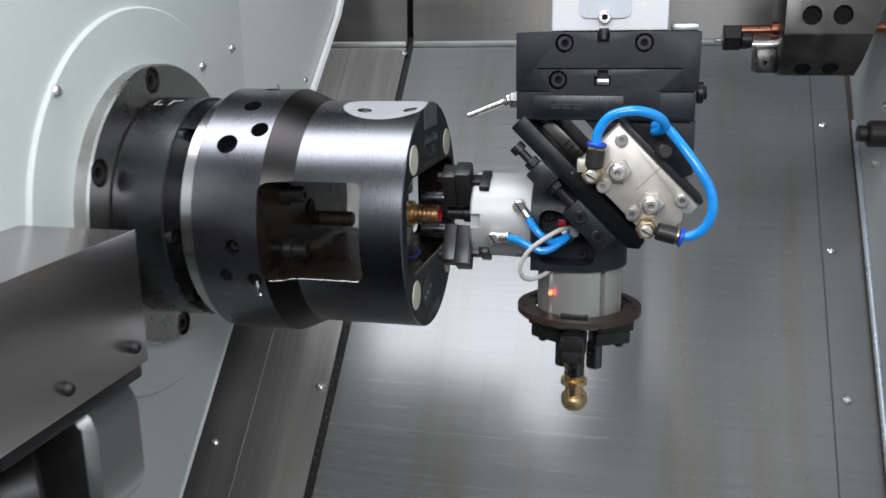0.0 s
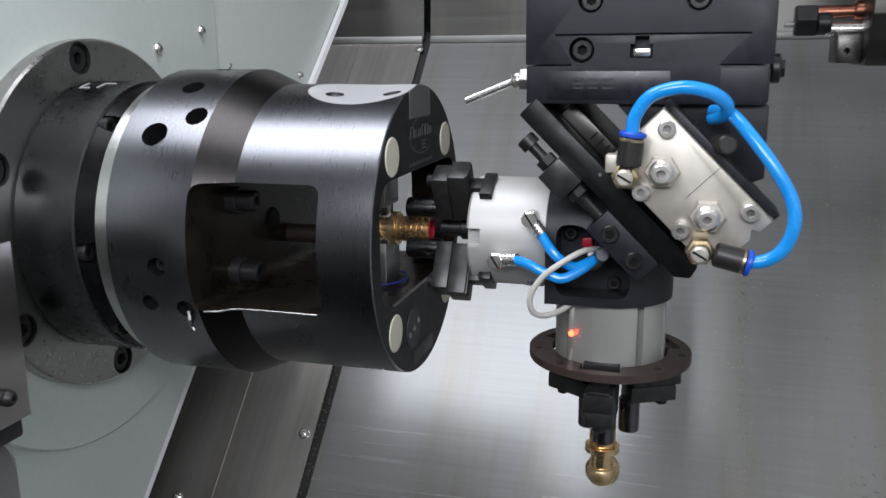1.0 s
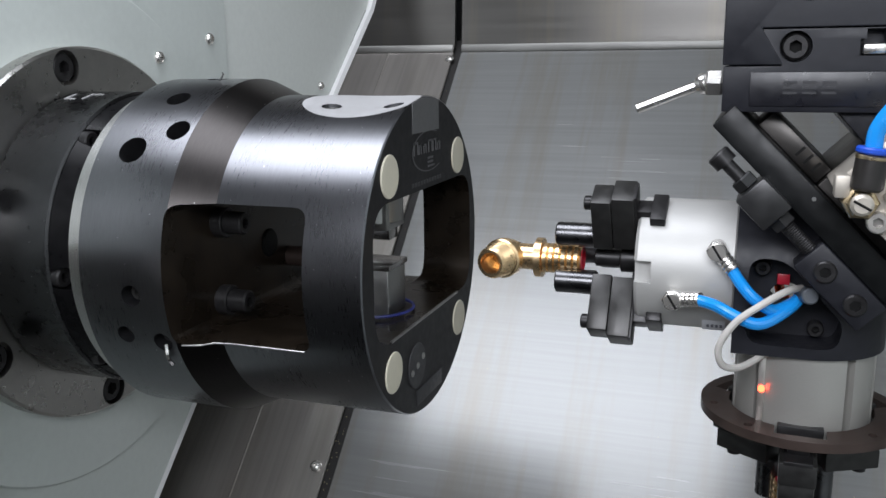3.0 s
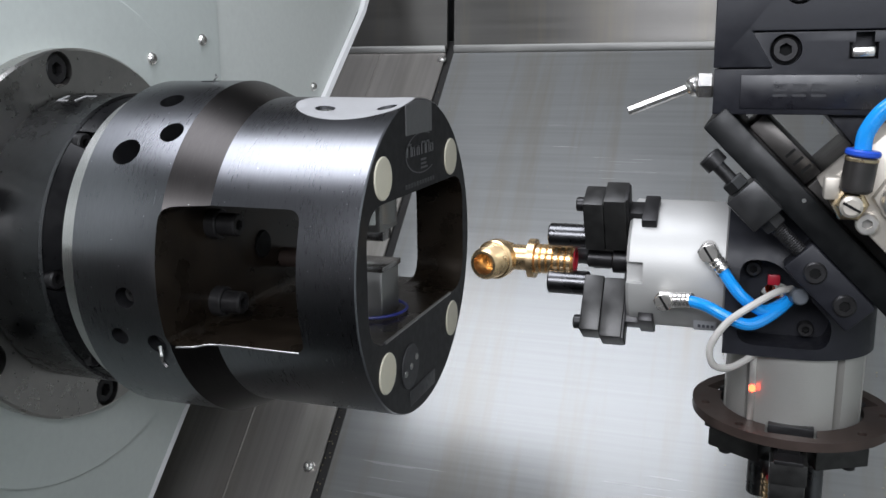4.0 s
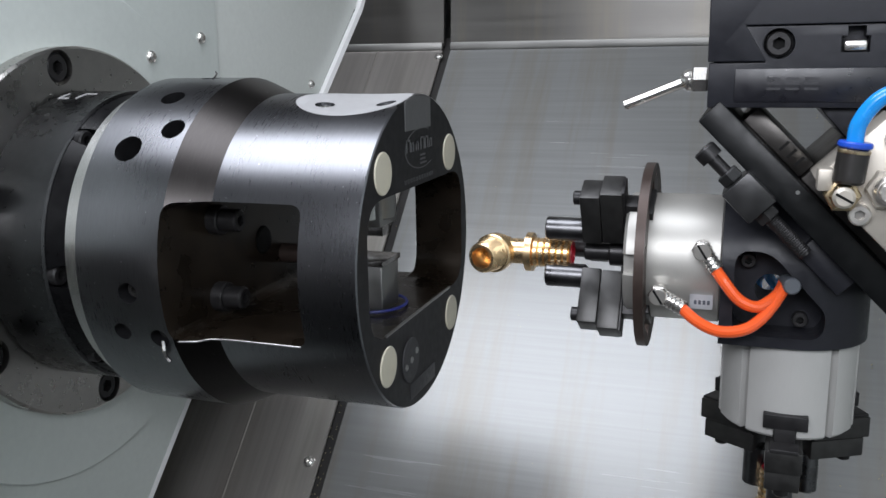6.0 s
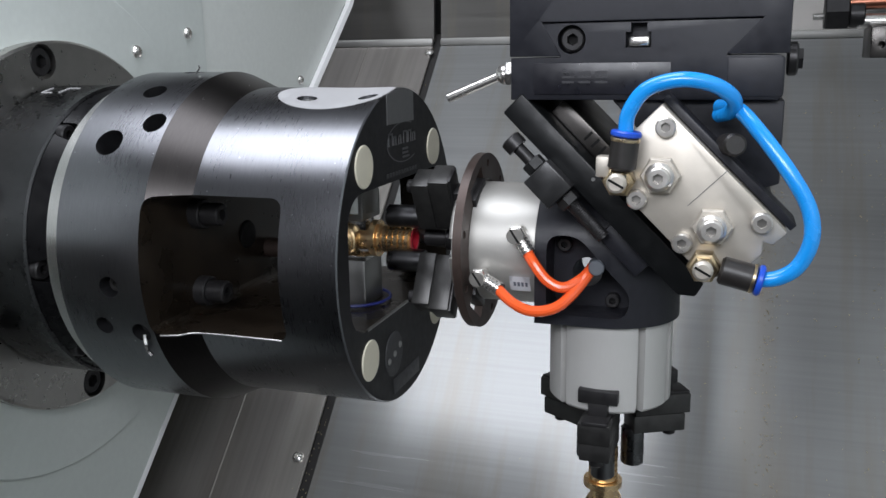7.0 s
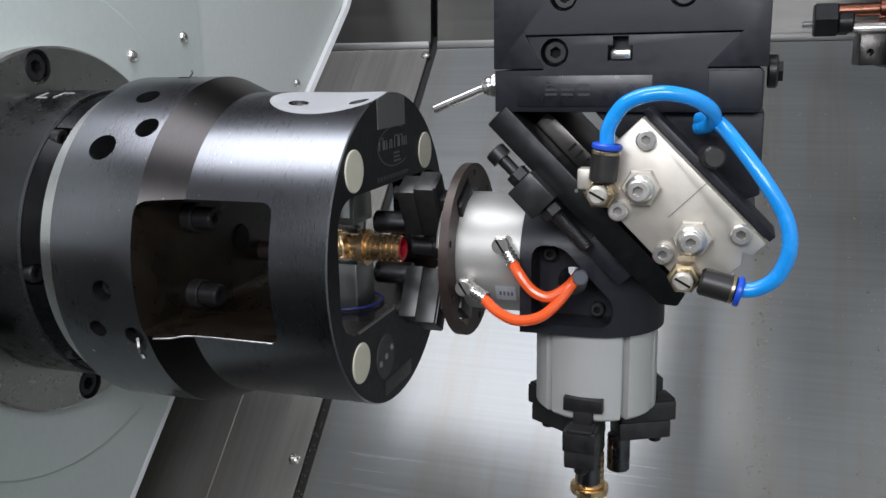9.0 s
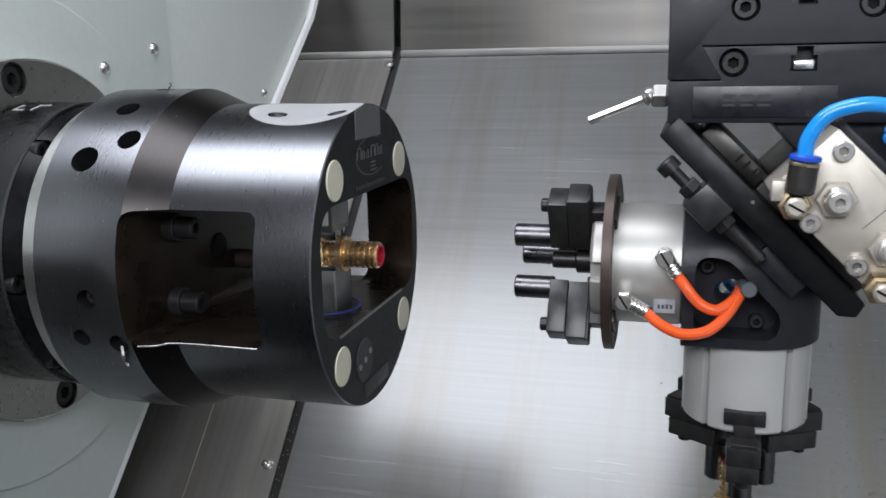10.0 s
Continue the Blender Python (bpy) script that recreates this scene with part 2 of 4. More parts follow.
def rod(p0, p1, r, seg=24, bevel=0.0, r1=None):
    m, n = aim(p0, p1)
    r1 = r if r1 is None else r1
    c = bevel
    prof = [(0, r - c), (c, r), (n - c, r1), (n, r1 - c)] if c else [(0, r), (n, r1)]
    return lathe(prof, m, seg)


def ring(p0, p1, r_out, r_in, seg=32):
    m, n = aim(p0, p1)
    return lathe([(0, r_in), (0, r_out), (n, r_out), (n, r_in), (0, r_in)], m, seg, cap=False)


def prism(poly, y0, y1, bevel=0.0, segments=2):
    """Extrudes an outline of (x, z) pairs along y."""
    bm = bmesh.new()
    a = [bm.verts.new((x, y0, z)) for x, z in poly]
    b = [bm.verts.new((x, y1, z)) for x, z in poly]
    bm.faces.new(a)
    bm.faces.new(b[::-1])
    for k in range(len(poly)):
        k2 = (k + 1) % len(poly)
        bm.faces.new((a[k2], a[k], b[k], b[k2]))
    bmesh.ops.recalc_face_normals(bm, faces=bm.faces[:])
    if bevel:
        bmesh.ops.bevel(bm, geom=bm.edges[:], offset=bevel, segments=segments, affect="EDGES", profile=0.5)
    return bm


def rounded(poly, r, steps=5):
    """An outline with its corners rounded to radius r."""
    out = []
    n = len(poly)
    for k in range(n):
        p, a, b = Vector(poly[k]), Vector(poly[k - 1]), Vector(poly[(k + 1) % n])
        da, db = (a - p), (b - p)
        cut = min(r, da.length * 0.45, db.length * 0.45)
        p0, p1 = p + da.normalized() * cut, p + db.normalized() * cut
        for s in range(steps + 1):
            t = s / steps
            q = p0 * (1 - t) ** 2 + p * 2 * t * (1 - t) + p1 * t * t
            out.append((q.x, q.y))
    return out


def tube(points, r, seg=12, per=8):
    """A hose along a smooth line through the points."""
    pts = [Vector(p) for p in points]
    ext = [pts[0] * 2 - pts[1]] + pts + [pts[-1] * 2 - pts[-2]]
    line = []
    for k in range(1, len(ext) - 2):
        p0, p1, p2, p3 = ext[k - 1:k + 3]
        for s in range(per):
            t = s / per
            line.append(0.5 * (2 * p1 + (p2 - p0) * t + (2 * p0 - 5 * p1 + 4 * p2 - p3) * t * t + (3 * p1 - p0 - 3 * p2 + p3) * t ** 3))
    line.append(pts[-1])
    bm = bmesh.new()
    side = Vector((0.3, 1, 0.2))
    rings = []
    for k, p in enumerate(line):
        d = (line[min(k + 1, len(line) - 1)] - line[max(k - 1, 0)]).normalized()
        side = (side - d * side.dot(d)).normalized()
        other = d.cross(side)
        rings.append([bm.verts.new(p + r * (side * math.cos(2 * math.pi * j / seg) + other * math.sin(2 * math.pi * j / seg))) for j in range(seg)])
    for a, b in zip(rings, rings[1:]):
        for j in range(seg):
            bm.faces.new((a[j], a[(j + 1) % seg], b[(j + 1) % seg], b[j]))
    bm.faces.new(rings[0][::-1])
    bm.faces.new(rings[-1])
    bmesh.ops.recalc_face_normals(bm, faces=bm.faces[:])
    return bm


def joined(*bms):
    out = bmesh.new()
    for b in bms:
        me = bpy.data.meshes.new("tmp")
        b.to_mesh(me)
        out.from_mesh(me)
        bpy.data.meshes.remove(me)
        b.free()
    return out


def turned(bm, m):
    bm.transform(m)
    return bm


def cap_screw(r, h, deep=0.55):
    """A socket head cap screw's head along +z from 0 to h, with its hexagon hole."""
    seg = 24
    bm = bmesh.new()

    def loop(z, f):
        return [bm.verts.new((f(2 * math.pi * k / seg) * math.cos(2 * math.pi * k / seg), f(2 * math.pi * k / seg) * math.sin(2 * math.pi * k / seg), z)) for k in range(seg)]

    def hexa(a):
        s = (a + math.pi / 6) % (math.pi / 3) - math.pi / 6
        return r * 0.44 / math.cos(s)

    loops = [loop(0, lambda a: r), loop(h - r * 0.14, lambda a: r), loop(h, lambda a: r * 0.86), loop(h, hexa), loop(h * (1 - deep), hexa)]
    for a, b in zip(loops, loops[1:]):
        for k in range(seg):
            bm.faces.new((a[k], a[(k + 1) % seg], b[(k + 1) % seg], b[k]))
    hole = bm.faces.new(loops[-1])
    bm.faces.new(loops[0][::-1])
    bmesh.ops.recalc_face_normals(bm, faces=bm.faces[:])
    hole.material_index = 1
    return bm


def screw_at(p, direction, r, h):
    m, _ = aim(p, Vector(p) + Vector(direction))
    return turned(cap_screw(r, h), m)


def dome_screw(p, direction, r, h):
    m, _ = aim(p, Vector(p) + Vector(direction))
    return lathe([(0, r), (h * 0.35, r), (h * 0.75, r * 0.8), (h, r * 0.5), (h, r * 0.28), (h * 0.5, r * 0.25), (h * 0.5, 0)], m, 20)


def mesh_of(name, bm, material, angle=24):
    me = bpy.data.meshes.new(name)
    bm.to_mesh(me)
    bm.free()
    me.materials.append(material)
    if any(p.material_index for p in me.polygons):
        me.materials.append(SOCKET_SHADE if material == SCREW_GREY else RECESS_SHADE)
    for p in me.polygons:
        p.use_smooth = True
    me.set_sharp_from_angle(angle=radians(angle))
    return me


def part(name, bm, material, parent, label="", m=None):
    """One mesh under a thing or a part; its places are given in the plan at the start."""
    if m is not None:
        bm.transform(m)
    o = ORIGIN[parent.name]
    bm.transform(Matrix.Translation(-o))
    ob = new(name, mesh_of(name, bm, material, 14 if name == "body" else 24))
    ob.parent = parent
    ORIGIN[ob.name] = o
    if label:
        tagged(ob, label)
    return ob


def thing(name, at, label, category, group="", kind=""):
    ob = new(name)
    ob.empty_display_size = 0.01
    ob.location = at
    ORIGIN[ob.name] = Vector(at)
    return tagged(ob, label, category, group, kind)


def solid(name, bm, material, label, category, group="", kind="", at=(0, 0, 0)):
    bm.transform(Matrix.Translation(-Vector(at)))
    ob = new(name, mesh_of(name, bm, material))
    ob.location = at
    ORIGIN[ob.name] = Vector(at)
    return tagged(ob, label, category, group, kind)


def carve(bm, cutters, operation="DIFFERENCE"):
    """The bmesh with the cutters taken out of it."""
    me = bpy.data.meshes.new("blank")
    bm.to_mesh(me)
    bm.free()
    ob = new("blank", me)
    for c in cutters:
        cm = bpy.data.meshes.new("cutter")
        c.to_mesh(cm)
        c.free()
        co = new("cutter", cm)
        mod = ob.modifiers.new("cut", "BOOLEAN")
        mod.operation, mod.solver, mod.object = operation, "EXACT", co
        dep = bpy.context.evaluated_depsgraph_get()
        done = bpy.data.meshes.new_from_object(ob.evaluated_get(dep))
        ob.modifiers.clear()
        ob.data = done
        bpy.data.objects.remove(co)
    out = bmesh.new()
    out.from_mesh(ob.data)
    bpy.data.objects.remove(ob)
    return out


XTURN = Matrix.Rotation(math.pi / 2, 4, "Y")          # z of a lathe becomes x


def lathe_x(profile, seg=96, cap=True):
    return lathe(profile, XTURN, seg, cap)


def on_ring(x, r, deg):
    """A point on a circle about the spindle; 0 degrees towards the open front, 90 up."""
    return Vector((x, -r * math.cos(radians(deg)), r * math.sin(radians(deg))))


# ---- setting: the machine's inside ----
SLANT = 0.40                                            # z = y - SLANT
WALL_X = -0.237


def slope(x, y, lift=0.0):
    return Vector((x, y - lift / ROOT2, y - SLANT + lift / ROOT2))


def slant_panel(name, x0, x1, y0, y1, lift, material, label, category="panel"):
    bm = bmesh.new()
    pts = [slope(x, y, h) for h in (lift, lift - 0.003) for x, y in ((x0, y0), (x1, y0), (x1, y1), (x0, y1))]
    v = [bm.verts.new(p) for p in pts]
    for f in ((0, 1, 2, 3), (7, 6, 5, 4), (0, 4, 5, 1), (1, 5, 6, 2), (2, 6, 7, 3), (3, 7, 4, 0)):
        bm.faces.new([v[k] for k in f])
    bmesh.ops.recalc_face_normals(bm, faces=bm.faces[:])
    bmesh.ops.bevel(bm, geom=bm.edges[:], offset=0.0008, segments=1, affect="EDGES")
    return solid(name, bm, material, label, category, kind="structure")


slant_panel("chip_guard_bed", -0.60, 0.387, -0.35, 0.53, -0.004, SEAM, "dark gap below the slanted guard panels, with brass chips")
slant_panel("chip_guard_main", -0.150, 0.3440, -0.30, 0.514, 0.0, PANEL_STEEL, "slanted brushed stainless chip guard panel with oily stains")
slant_panel("chip_guard_side", 0.3442, 0.387, -0.30, 0.514, 0.0004, PANEL_STEEL, "slanted brushed stainless guard panel beside the end wall")
slant_panel("chip_guard_strip", -0.34, -0.159, -0.30, 0.514, 0.0, STRIP_STEEL, "stained steel guard strip beside the headstock")
slant_panel("chip_guard_edge", -0.2388, -0.2366, -0.30, 0.514, 0.0008, STRIP_STEEL, "thin raised bead along the steel guard strip")
# upper back wall above the slanted guard
for nm, x0, x1, xo in (("wall_back_main", -0.150, 0.387, 0.0), ("wall_back_side", -0.60, -0.159, 0.002)):
    lean = turned(prism([(0, 0.118), (0.005, 0.118), (0.055, 0.985), (0.050, 0.985)], -x1, -x0), Matrix.Rotation(math.pi / 2, 4, "Z"))
    solid(nm, turned(lean, Matrix.Translation((0, 0.516 + xo, 0))), UPPER_STEEL, "upper stainless back wall of the machine", "wall", kind="structure")
solid("wall_back_lip", joined(box(-0.150, 0.387, 0.5120, 0.518, 0.1135, 0.1220, 0.002), box(-0.34, -0.159, 0.5120, 0.518, 0.1135, 0.1220, 0.002)), LIP_STEEL,
      "bright folded lip where guard and back wall meet", "trim", kind="structure")
solid("wall_end", box(0.388, 0.40, -0.75, 0.75, -0.75, 1.0), GREY_PAINT, "painted grey end wall of the machine", "wall", kind="structure")
solid("trim_end_grime", turned(box(0.3822, 0.3862, 0.0, 0.66, 0.0, 0.0008), Matrix.Translation(slope(0, 0.03, 0.0012)) @ Matrix.Rotation(radians(45), 4, "X")), GRIME,
      "brown grime line along the foot of the end wall", "trim", kind="structure")
solid("trim_end_rail", tube([slope(0.3850, 0.0, 0.011), slope(0.3850, 0.2, 0.011), slope(0.3850, 0.425, 0.011)], 0.0030, 12, 4), RAIL_PAINT,
      "slim blue-grey edge rail on the end wall", "trim", kind="structure")
# unseen outer shell; its greys set what steel and guard panels reflect
solid("ceiling", box(-0.95, 0.40, -0.75, 0.75, 0.985, 1.0), CEIL, "grey inner roof of the machine", "ceiling", kind="structure")
solid("wall_outer", box(-0.97, -0.95, -0.75, 0.75, -0.75, 1.0), ROOF_DARK, "grey outer wall of the machine", "wall", kind="structure")
solid("wall_rear", box(-0.95, 0.386, 0.735, 0.75, -0.75, 0.985), CEIL, "grey rear wall of the machine", "wall", kind="structure")
solid("wall_front_header", box(-0.95, 0.386, -0.75, -0.735, 0.46, 0.985), ROOF_DARK, "grey door header of the machine", "wall", kind="structure")
# added out of view: dark front sheets that keep low reflections black
solid("wall_front_left", box(-0.95, -0.28, -0.75, -0.735, -0.10, 0.46), ROOF_DARK, "unseen dark front sheet, added to darken reflections at the left", "wall", kind="structure")
solid("wall_front_low", box(-0.95, 0.386, -0.75, -0.735, -0.75, -0.10), ROOF_DARK, "unseen dark front sill, added to darken reflections from below", "wall", kind="structure")
solid("floor", box(-0.97, 0.40, -0.75, 0.75, -0.765, -0.75), ROOF_DARK, "dark chip tray below the machine", "floor", kind="structure")


# headstock cover: a painted wall with a raised round boss and a folded edge along the slanted guard
def cover_sheet(name, outline, x, thick, material, label):
    bm = prism([(y, z) for y, z in outline], 0, thick)
    bm.transform(Matrix.Translation((x, 0, 0)) @ Matrix(((0, -1, 0, 0), (1, 0, 0, 0), (0, 0, 1, 0), (0, 0, 0, 1))))
    bmesh.ops.recalc_face_normals(bm, faces=bm.faces[:])
    return solid(name, bm, material, label, "wall", kind="structure")


cover_sheet("wall_headstock", [(-0.25, -0.509), (0.18, -0.079), (0.18, 0.172), (-0.25, 0.172)], WALL_X, 0.012, GREY_PAINT,
            "pale green-grey painted headstock wall round the spindle")
# unseen dark sheet, added so the chuck does not mirror pale paint
cover_sheet("wall_headstock_front", [(-0.735, -0.75), (-0.491, -0.75), (-0.251, -0.51), (-0.251, 0.172), (-0.735, 0.172)], WALL_X - 0.004, 0.012, ROOF_DARK,
            "unseen dark sheet added to keep the chuck's reflections dark")
solid("wall_headstock_top", box(-0.945, WALL_X - 0.013, -0.25, 0.18, 0.160, 0.171), GREY_PAINT, "pale painted top of the headstock cover", "wall", kind="structure")
edge = bmesh.new()
pts = [(-0.2385, 0.1805, -0.089), (-0.2385, 0.1805, 0.225), (-0.2295, 0.525, 0.225), (-0.232, 0.462, 0.182), (-0.2335, 0.445, 0.160)]
front = [edge.verts.new(p) for p in pts]
back = [edge.verts.new(Vector(p) + Vector((-0.012, 0, 0))) for p in pts]
edge.faces.new(front)
edge.faces.new(back[::-1])
for k in range(len(pts)):
    edge.faces.new((front[k], front[(k + 1) % len(pts)], back[(k + 1) % len(pts)], back[k]))
bmesh.ops.recalc_face_normals(edge, faces=edge.faces[:])
solid("wall_headstock_side", edge, PALE_PAINT, "light painted side sheet of the headstock cover", "wall", kind="structure")
solid("trim_headstock_edge", joined(tube([(-0.234, 0.20, -0.073), (-0.231, 0.30, 0.024), (-0.229, 0.443, 0.156)], 0.0045, 6, 4),
                                    tube([(-0.229, 0.443, 0.156), (-0.2285, 0.465, 0.19), (-0.228, 0.50, 0.255)], 0.0045, 6, 4),
                                    tube([(-0.238, -0.40, -0.661), (-0.238, 0.0, -0.261), (-0.238, 0.18, -0.081)], 0.0030, 6, 4)), WHITE_PAINT,
      "white folded edge of the headstock cover", "trim", kind="structure")
solid("headstock_boss", lathe_x([(WALL_X - 0.002, 0.160), (WALL_X + 0.002, 0.160), (WALL_X + 0.0035, 0.1585), (WALL_X + 0.0035, 0.08)], 128), GREY_PAINT,
      "raised round painted boss behind the spindle flange", "cover", kind="structure")


def wall_screw(p, direction, r=0.0042):
    return solid("screw", dome_screw(p, direction, r, 0.0035), CHROME, "small domed steel screw in a machine panel", "screw", "panel screws", at=p)


SLOPE_N = Vector((0, -1, 1)).normalized()
for y, z in ((0.156, 0.123), (0.088, 0.109), (-0.118, 0.102), (-0.10, -0.25)):
    wall_screw(Vector((WALL_X + (0.0035 if math.hypot(y, z) < 0.158 else 0.0), y, z)), (1, 0, 0), 0.0045)
wall_screw(Vector((-0.234, 0.333, 0.082)), (1, 0, 0))
for x, y, h in ((-0.2690, 0.1195, 0.0005), (-0.168, 0.17, 0.0), (0.3526, 0.3086, 0.0004), (0.3566, 0.1915, 0.0004), (0.354, 0.4263, 0.0004), (-0.161, 0.506, 0.0)):
    wall_screw(slope(x, y, h), SLOPE_N, 0.005)
wall_screw(Vector((-0.166, 0.528, 0.150)), (0, -1, 0), 0.0045)
for y, z in ((0.30, 0.06), (0.32, 0.0)):
    wall_screw(Vector((0.388, y, z)), (-1, 0, 0), 0.005)
solid("end_wall_knob", joined(rod((0.388, 0.28, 0.035), (0.369, 0.28, 0.035), 0.013, 24, 0.002), rod((0.369, 0.28, 0.035), (0.360, 0.28, 0.035), 0.008, 24, 0.001)),
      BLACK_PLASTIC, "black round knob on the grey end wall", "knob", at=(0.388, 0.28, 0.035))

def chip_scatter():
    rng = random.Random(7)
    verts, faces = [], []
    for k in range(1000):
        pick = rng.random()
        if pick < 0.30:
            x, y = rng.gauss(0.205, 0.006), rng.uniform(0.02, 0.40)
        elif pick < 0.60:
            x, y = rng.gauss(0.300, 0.016), rng.uniform(0.05, 0.46)
        elif pick < 0.75:
            x, y = rng.gauss(-0.154, 0.003), rng.uniform(-0.05, 0.30)
        else:
            x, y = rng.uniform(0.15, 0.37), rng.uniform(-0.02, 0.45)
        c = slope(x, y, 0.0006)
        r, a = rng.uniform(0.0003, 0.0007), rng.uniform(0, 6.28)
        e1 = Vector((math.cos(a), math.sin(a) / ROOT2, math.sin(a) / ROOT2)) * r * rng.uniform(0.7, 1.8)
        e2 = Vector((-math.sin(a), math.cos(a) / ROOT2, math.cos(a) / ROOT2)) * r * 0.6
        n0 = len(verts)
        up = SLOPE_N * rng.uniform(0.0002, 0.0007)
        verts += [c - e1 - e2, c + e1 - e2, c + e1 + e2, c - e1 + e2, c + up]
        faces += [(n0, n0 + 1, n0 + 4), (n0 + 1, n0 + 2, n0 + 4), (n0 + 2, n0 + 3, n0 + 4), (n0 + 3, n0, n0 + 4)]
    me = bpy.data.meshes.new("brass_chips")
    me.from_pydata([tuple(v) for v in verts], [], faces)
    me.materials.append(CHIPS)
    tagged(new("brass_chips", me), "tiny brass chips scattered on the slanted guard", "swarf", kind="stuff")


chip_scatter()

# ---- near cover of the measuring arm ----
arm = thing("arm_cover", (-0.153, -0.166, -0.068), "dull sheet-metal box cover with screws, above a chamfered steel block", "cover")
shell = part("shell", prism([(-0.155, -0.068), (-0.155, 0.019), (-0.42, 0.019), (-0.42, -0.068)], -0.62, -0.164, 0.0015), COVER_METAL, arm)
part("edge_lip", box(-0.155, -0.1535, -0.62, -0.164, -0.069, 0.0195, 0.0004), COVER_METAL, arm)
for y in (-0.178, -0.246, -0.33):
    part("screw", dome_screw((-0.1535, y, -0.055), (1, 0, 0), 0.0042, 0.004), SCREW_BLACK, arm)
block_out = [(-0.172, -0.078), (-0.160, -0.092), (-0.160, -0.150), (-0.168, -0.165), (-0.215, -0.165), (-0.215, -0.078)]
part("steel_block", prism(block_out, -0.222, -0.165, 0.006, 1), GREY_STEEL, arm, "chamfered bare steel block")
part("sleeve", rod((-0.32, -0.36, -0.135), (-0.20, -0.228, -0.135), 0.042, 32, 0.003), BLACK_PLASTIC, arm, "black rubber sleeve")
part("hanger", box(-0.30, -0.157, -0.30, -0.166, -0.080, -0.069, 0.002), SCREW_BLACK, arm)

# ---- spindle ----
flange = thing("spindle_flange", (WALL_X, 0, 0), "round dark steel spindle flange bolted to the headstock", "flange")
holes = []
FL_BOLTS = [82, 24, -32, -90, 155, 205]
for a in FL_BOLTS:
    p = on_ring(-0.2215, 0.104, a)
    holes.append(rod(p + Vector((-0.010, 0, 0)), p + Vector((0.01, 0, 0)), 0.0105, 24))
part("disc", carve(lathe_x([(-0.2385, 0.06), (-0.2385, 0.1155), (-0.2235, 0.1155), (-0.222, 0.114), (-0.222, 0.06)], 96), holes), FLANGE_STEEL, flange)
for a in FL_BOLTS:
    part("bolt", screw_at(on_ring(-0.2315, 0.104, a), (1, 0, 0), 0.0088, 0.008), SCREW_BLACK, flange)

plate = thing("chuck_backplate", (-0.222, 0, 0), "blued steel chuck back plate with a coned front and countersunk bolts", "backplate")
cone_cut = []
BP_BOLTS = [51, -4, 106, 161, 216, 271, 316]
for a in BP_BOLTS:
    p = on_ring(-0.170, 0.0815, a)
    cone_cut.append(rod(p + Vector((-0.0115, 0, 0)), p + Vector((0.02, 0, 0)), 0.0068, 20))
part("disc", carve(lathe_x([(-0.222, 0.06), (-0.222, 0.087), (-0.2205, 0.0885), (-0.1810, 0.0885), (-0.1800, 0.0872), (-0.1800, 0.06)], 128), []),
     DARK_PLATE, plate)
part("cone", carve(lathe_x([(-0.1802, 0.06), (-0.1802, 0.0868), (-0.1690, 0.0835), (-0.1685, 0.072), (-0.160, 0.072), (-0.160, 0.05)], 128), cone_cut), CONE_BLACK, plate, "black coned front")
for a in BP_BOLTS:
    part("bolt", screw_at(on_ring(-0.1815, 0.0815, a), (1, 0, 0), 0.0058, 0.006), SCREW_BLACK, plate)
for dx, da, w, h in ((0.0, 3, 0.0012, 0.010), (0.0, 0, 0.0075, 0.0012), (0.0125, 3, 0.0012, 0.010), (0.0125, 6, 0.0080, 0.0012)):
    p = on_ring(-0.2165 + dx, 0.0886, 74 + da)
    m = Matrix.Translation(p) @ Matrix.Rotation(radians(90 - 74 - da), 4, "X")
    part("stamped_mark", box(0, w, -h / 2, h / 2, -0.0003, 0.0003), MARK_PALE, plate, "pale engraved bar", m=m)

# ---- chuck ----
chuck = thing("chuck", (-0.16, 0, 0), "black oiled two-jaw power chuck with open side windows", "chuck")
profile = [(-0.1535, 0.03), (-0.1535, 0.0948), (-0.1525, 0.0958), (-0.1015, 0.0958), (-0.0806, 0.0868), (-0.0007, 0.0868), (0.0, 0.0861), (0.0, 0.0)]
cuts = []
slot = prism(rounded([(-0.1030, -0.0335), (-0.0308, -0.0335), (-0.0308, 0.0375), (-0.1030, 0.0375)], 0.007), -0.12, 0.12)
cuts.append(slot)
mouth = turned(prism(rounded([(-0.0755, -0.0335), (0.073, -0.0335), (0.073, 0.0375), (-0.0755, 0.0375)], 0.020, 8), -0.06, 0.05), Matrix.Rotation(-math.pi / 2, 4, "Z"))
cuts.append(mouth)
# two shallow milled hollows, leaning a little from the vertical
FLAT_R, FLAT_Z, FLAT_X = 0.143, 0.0830, -0.0298
LEAN = [Matrix.Rotation(radians(10), 4, "X"), Matrix.Rotation(radians(190), 4, "X")]
for lean in LEAN:
    cuts.append(turned(rod((FLAT_X, -0.12, FLAT_Z + FLAT_R), (FLAT_X, 0.12, FLAT_Z + FLAT_R), FLAT_R, 256), lean))
for x, a, r in ((-0.125, 64.5, 0.0066), (-0.1105, 48.5, 0.0066), (-0.1320, 40.5, 0.0078), (-0.125, 88, 0.006), (-0.1225, -5, 0.0056), (-0.1312, -18.5, 0.0050), (-0.1095, -20, 0.0054),
                (-0.124, 180, 0.0066), (-0.110, 230, 0.0066)):
    cuts.append(rod(on_ring(x, 0.082, a), on_ring(x, 0.11, a), r, 28))
for x, y in ((-0.0455, -0.005), (-0.011, -0.003)):
    cuts.append(turned(rod((x, y, 0.0770), (x, y, 0.10), 0.0054, 24), LEAN[0]))
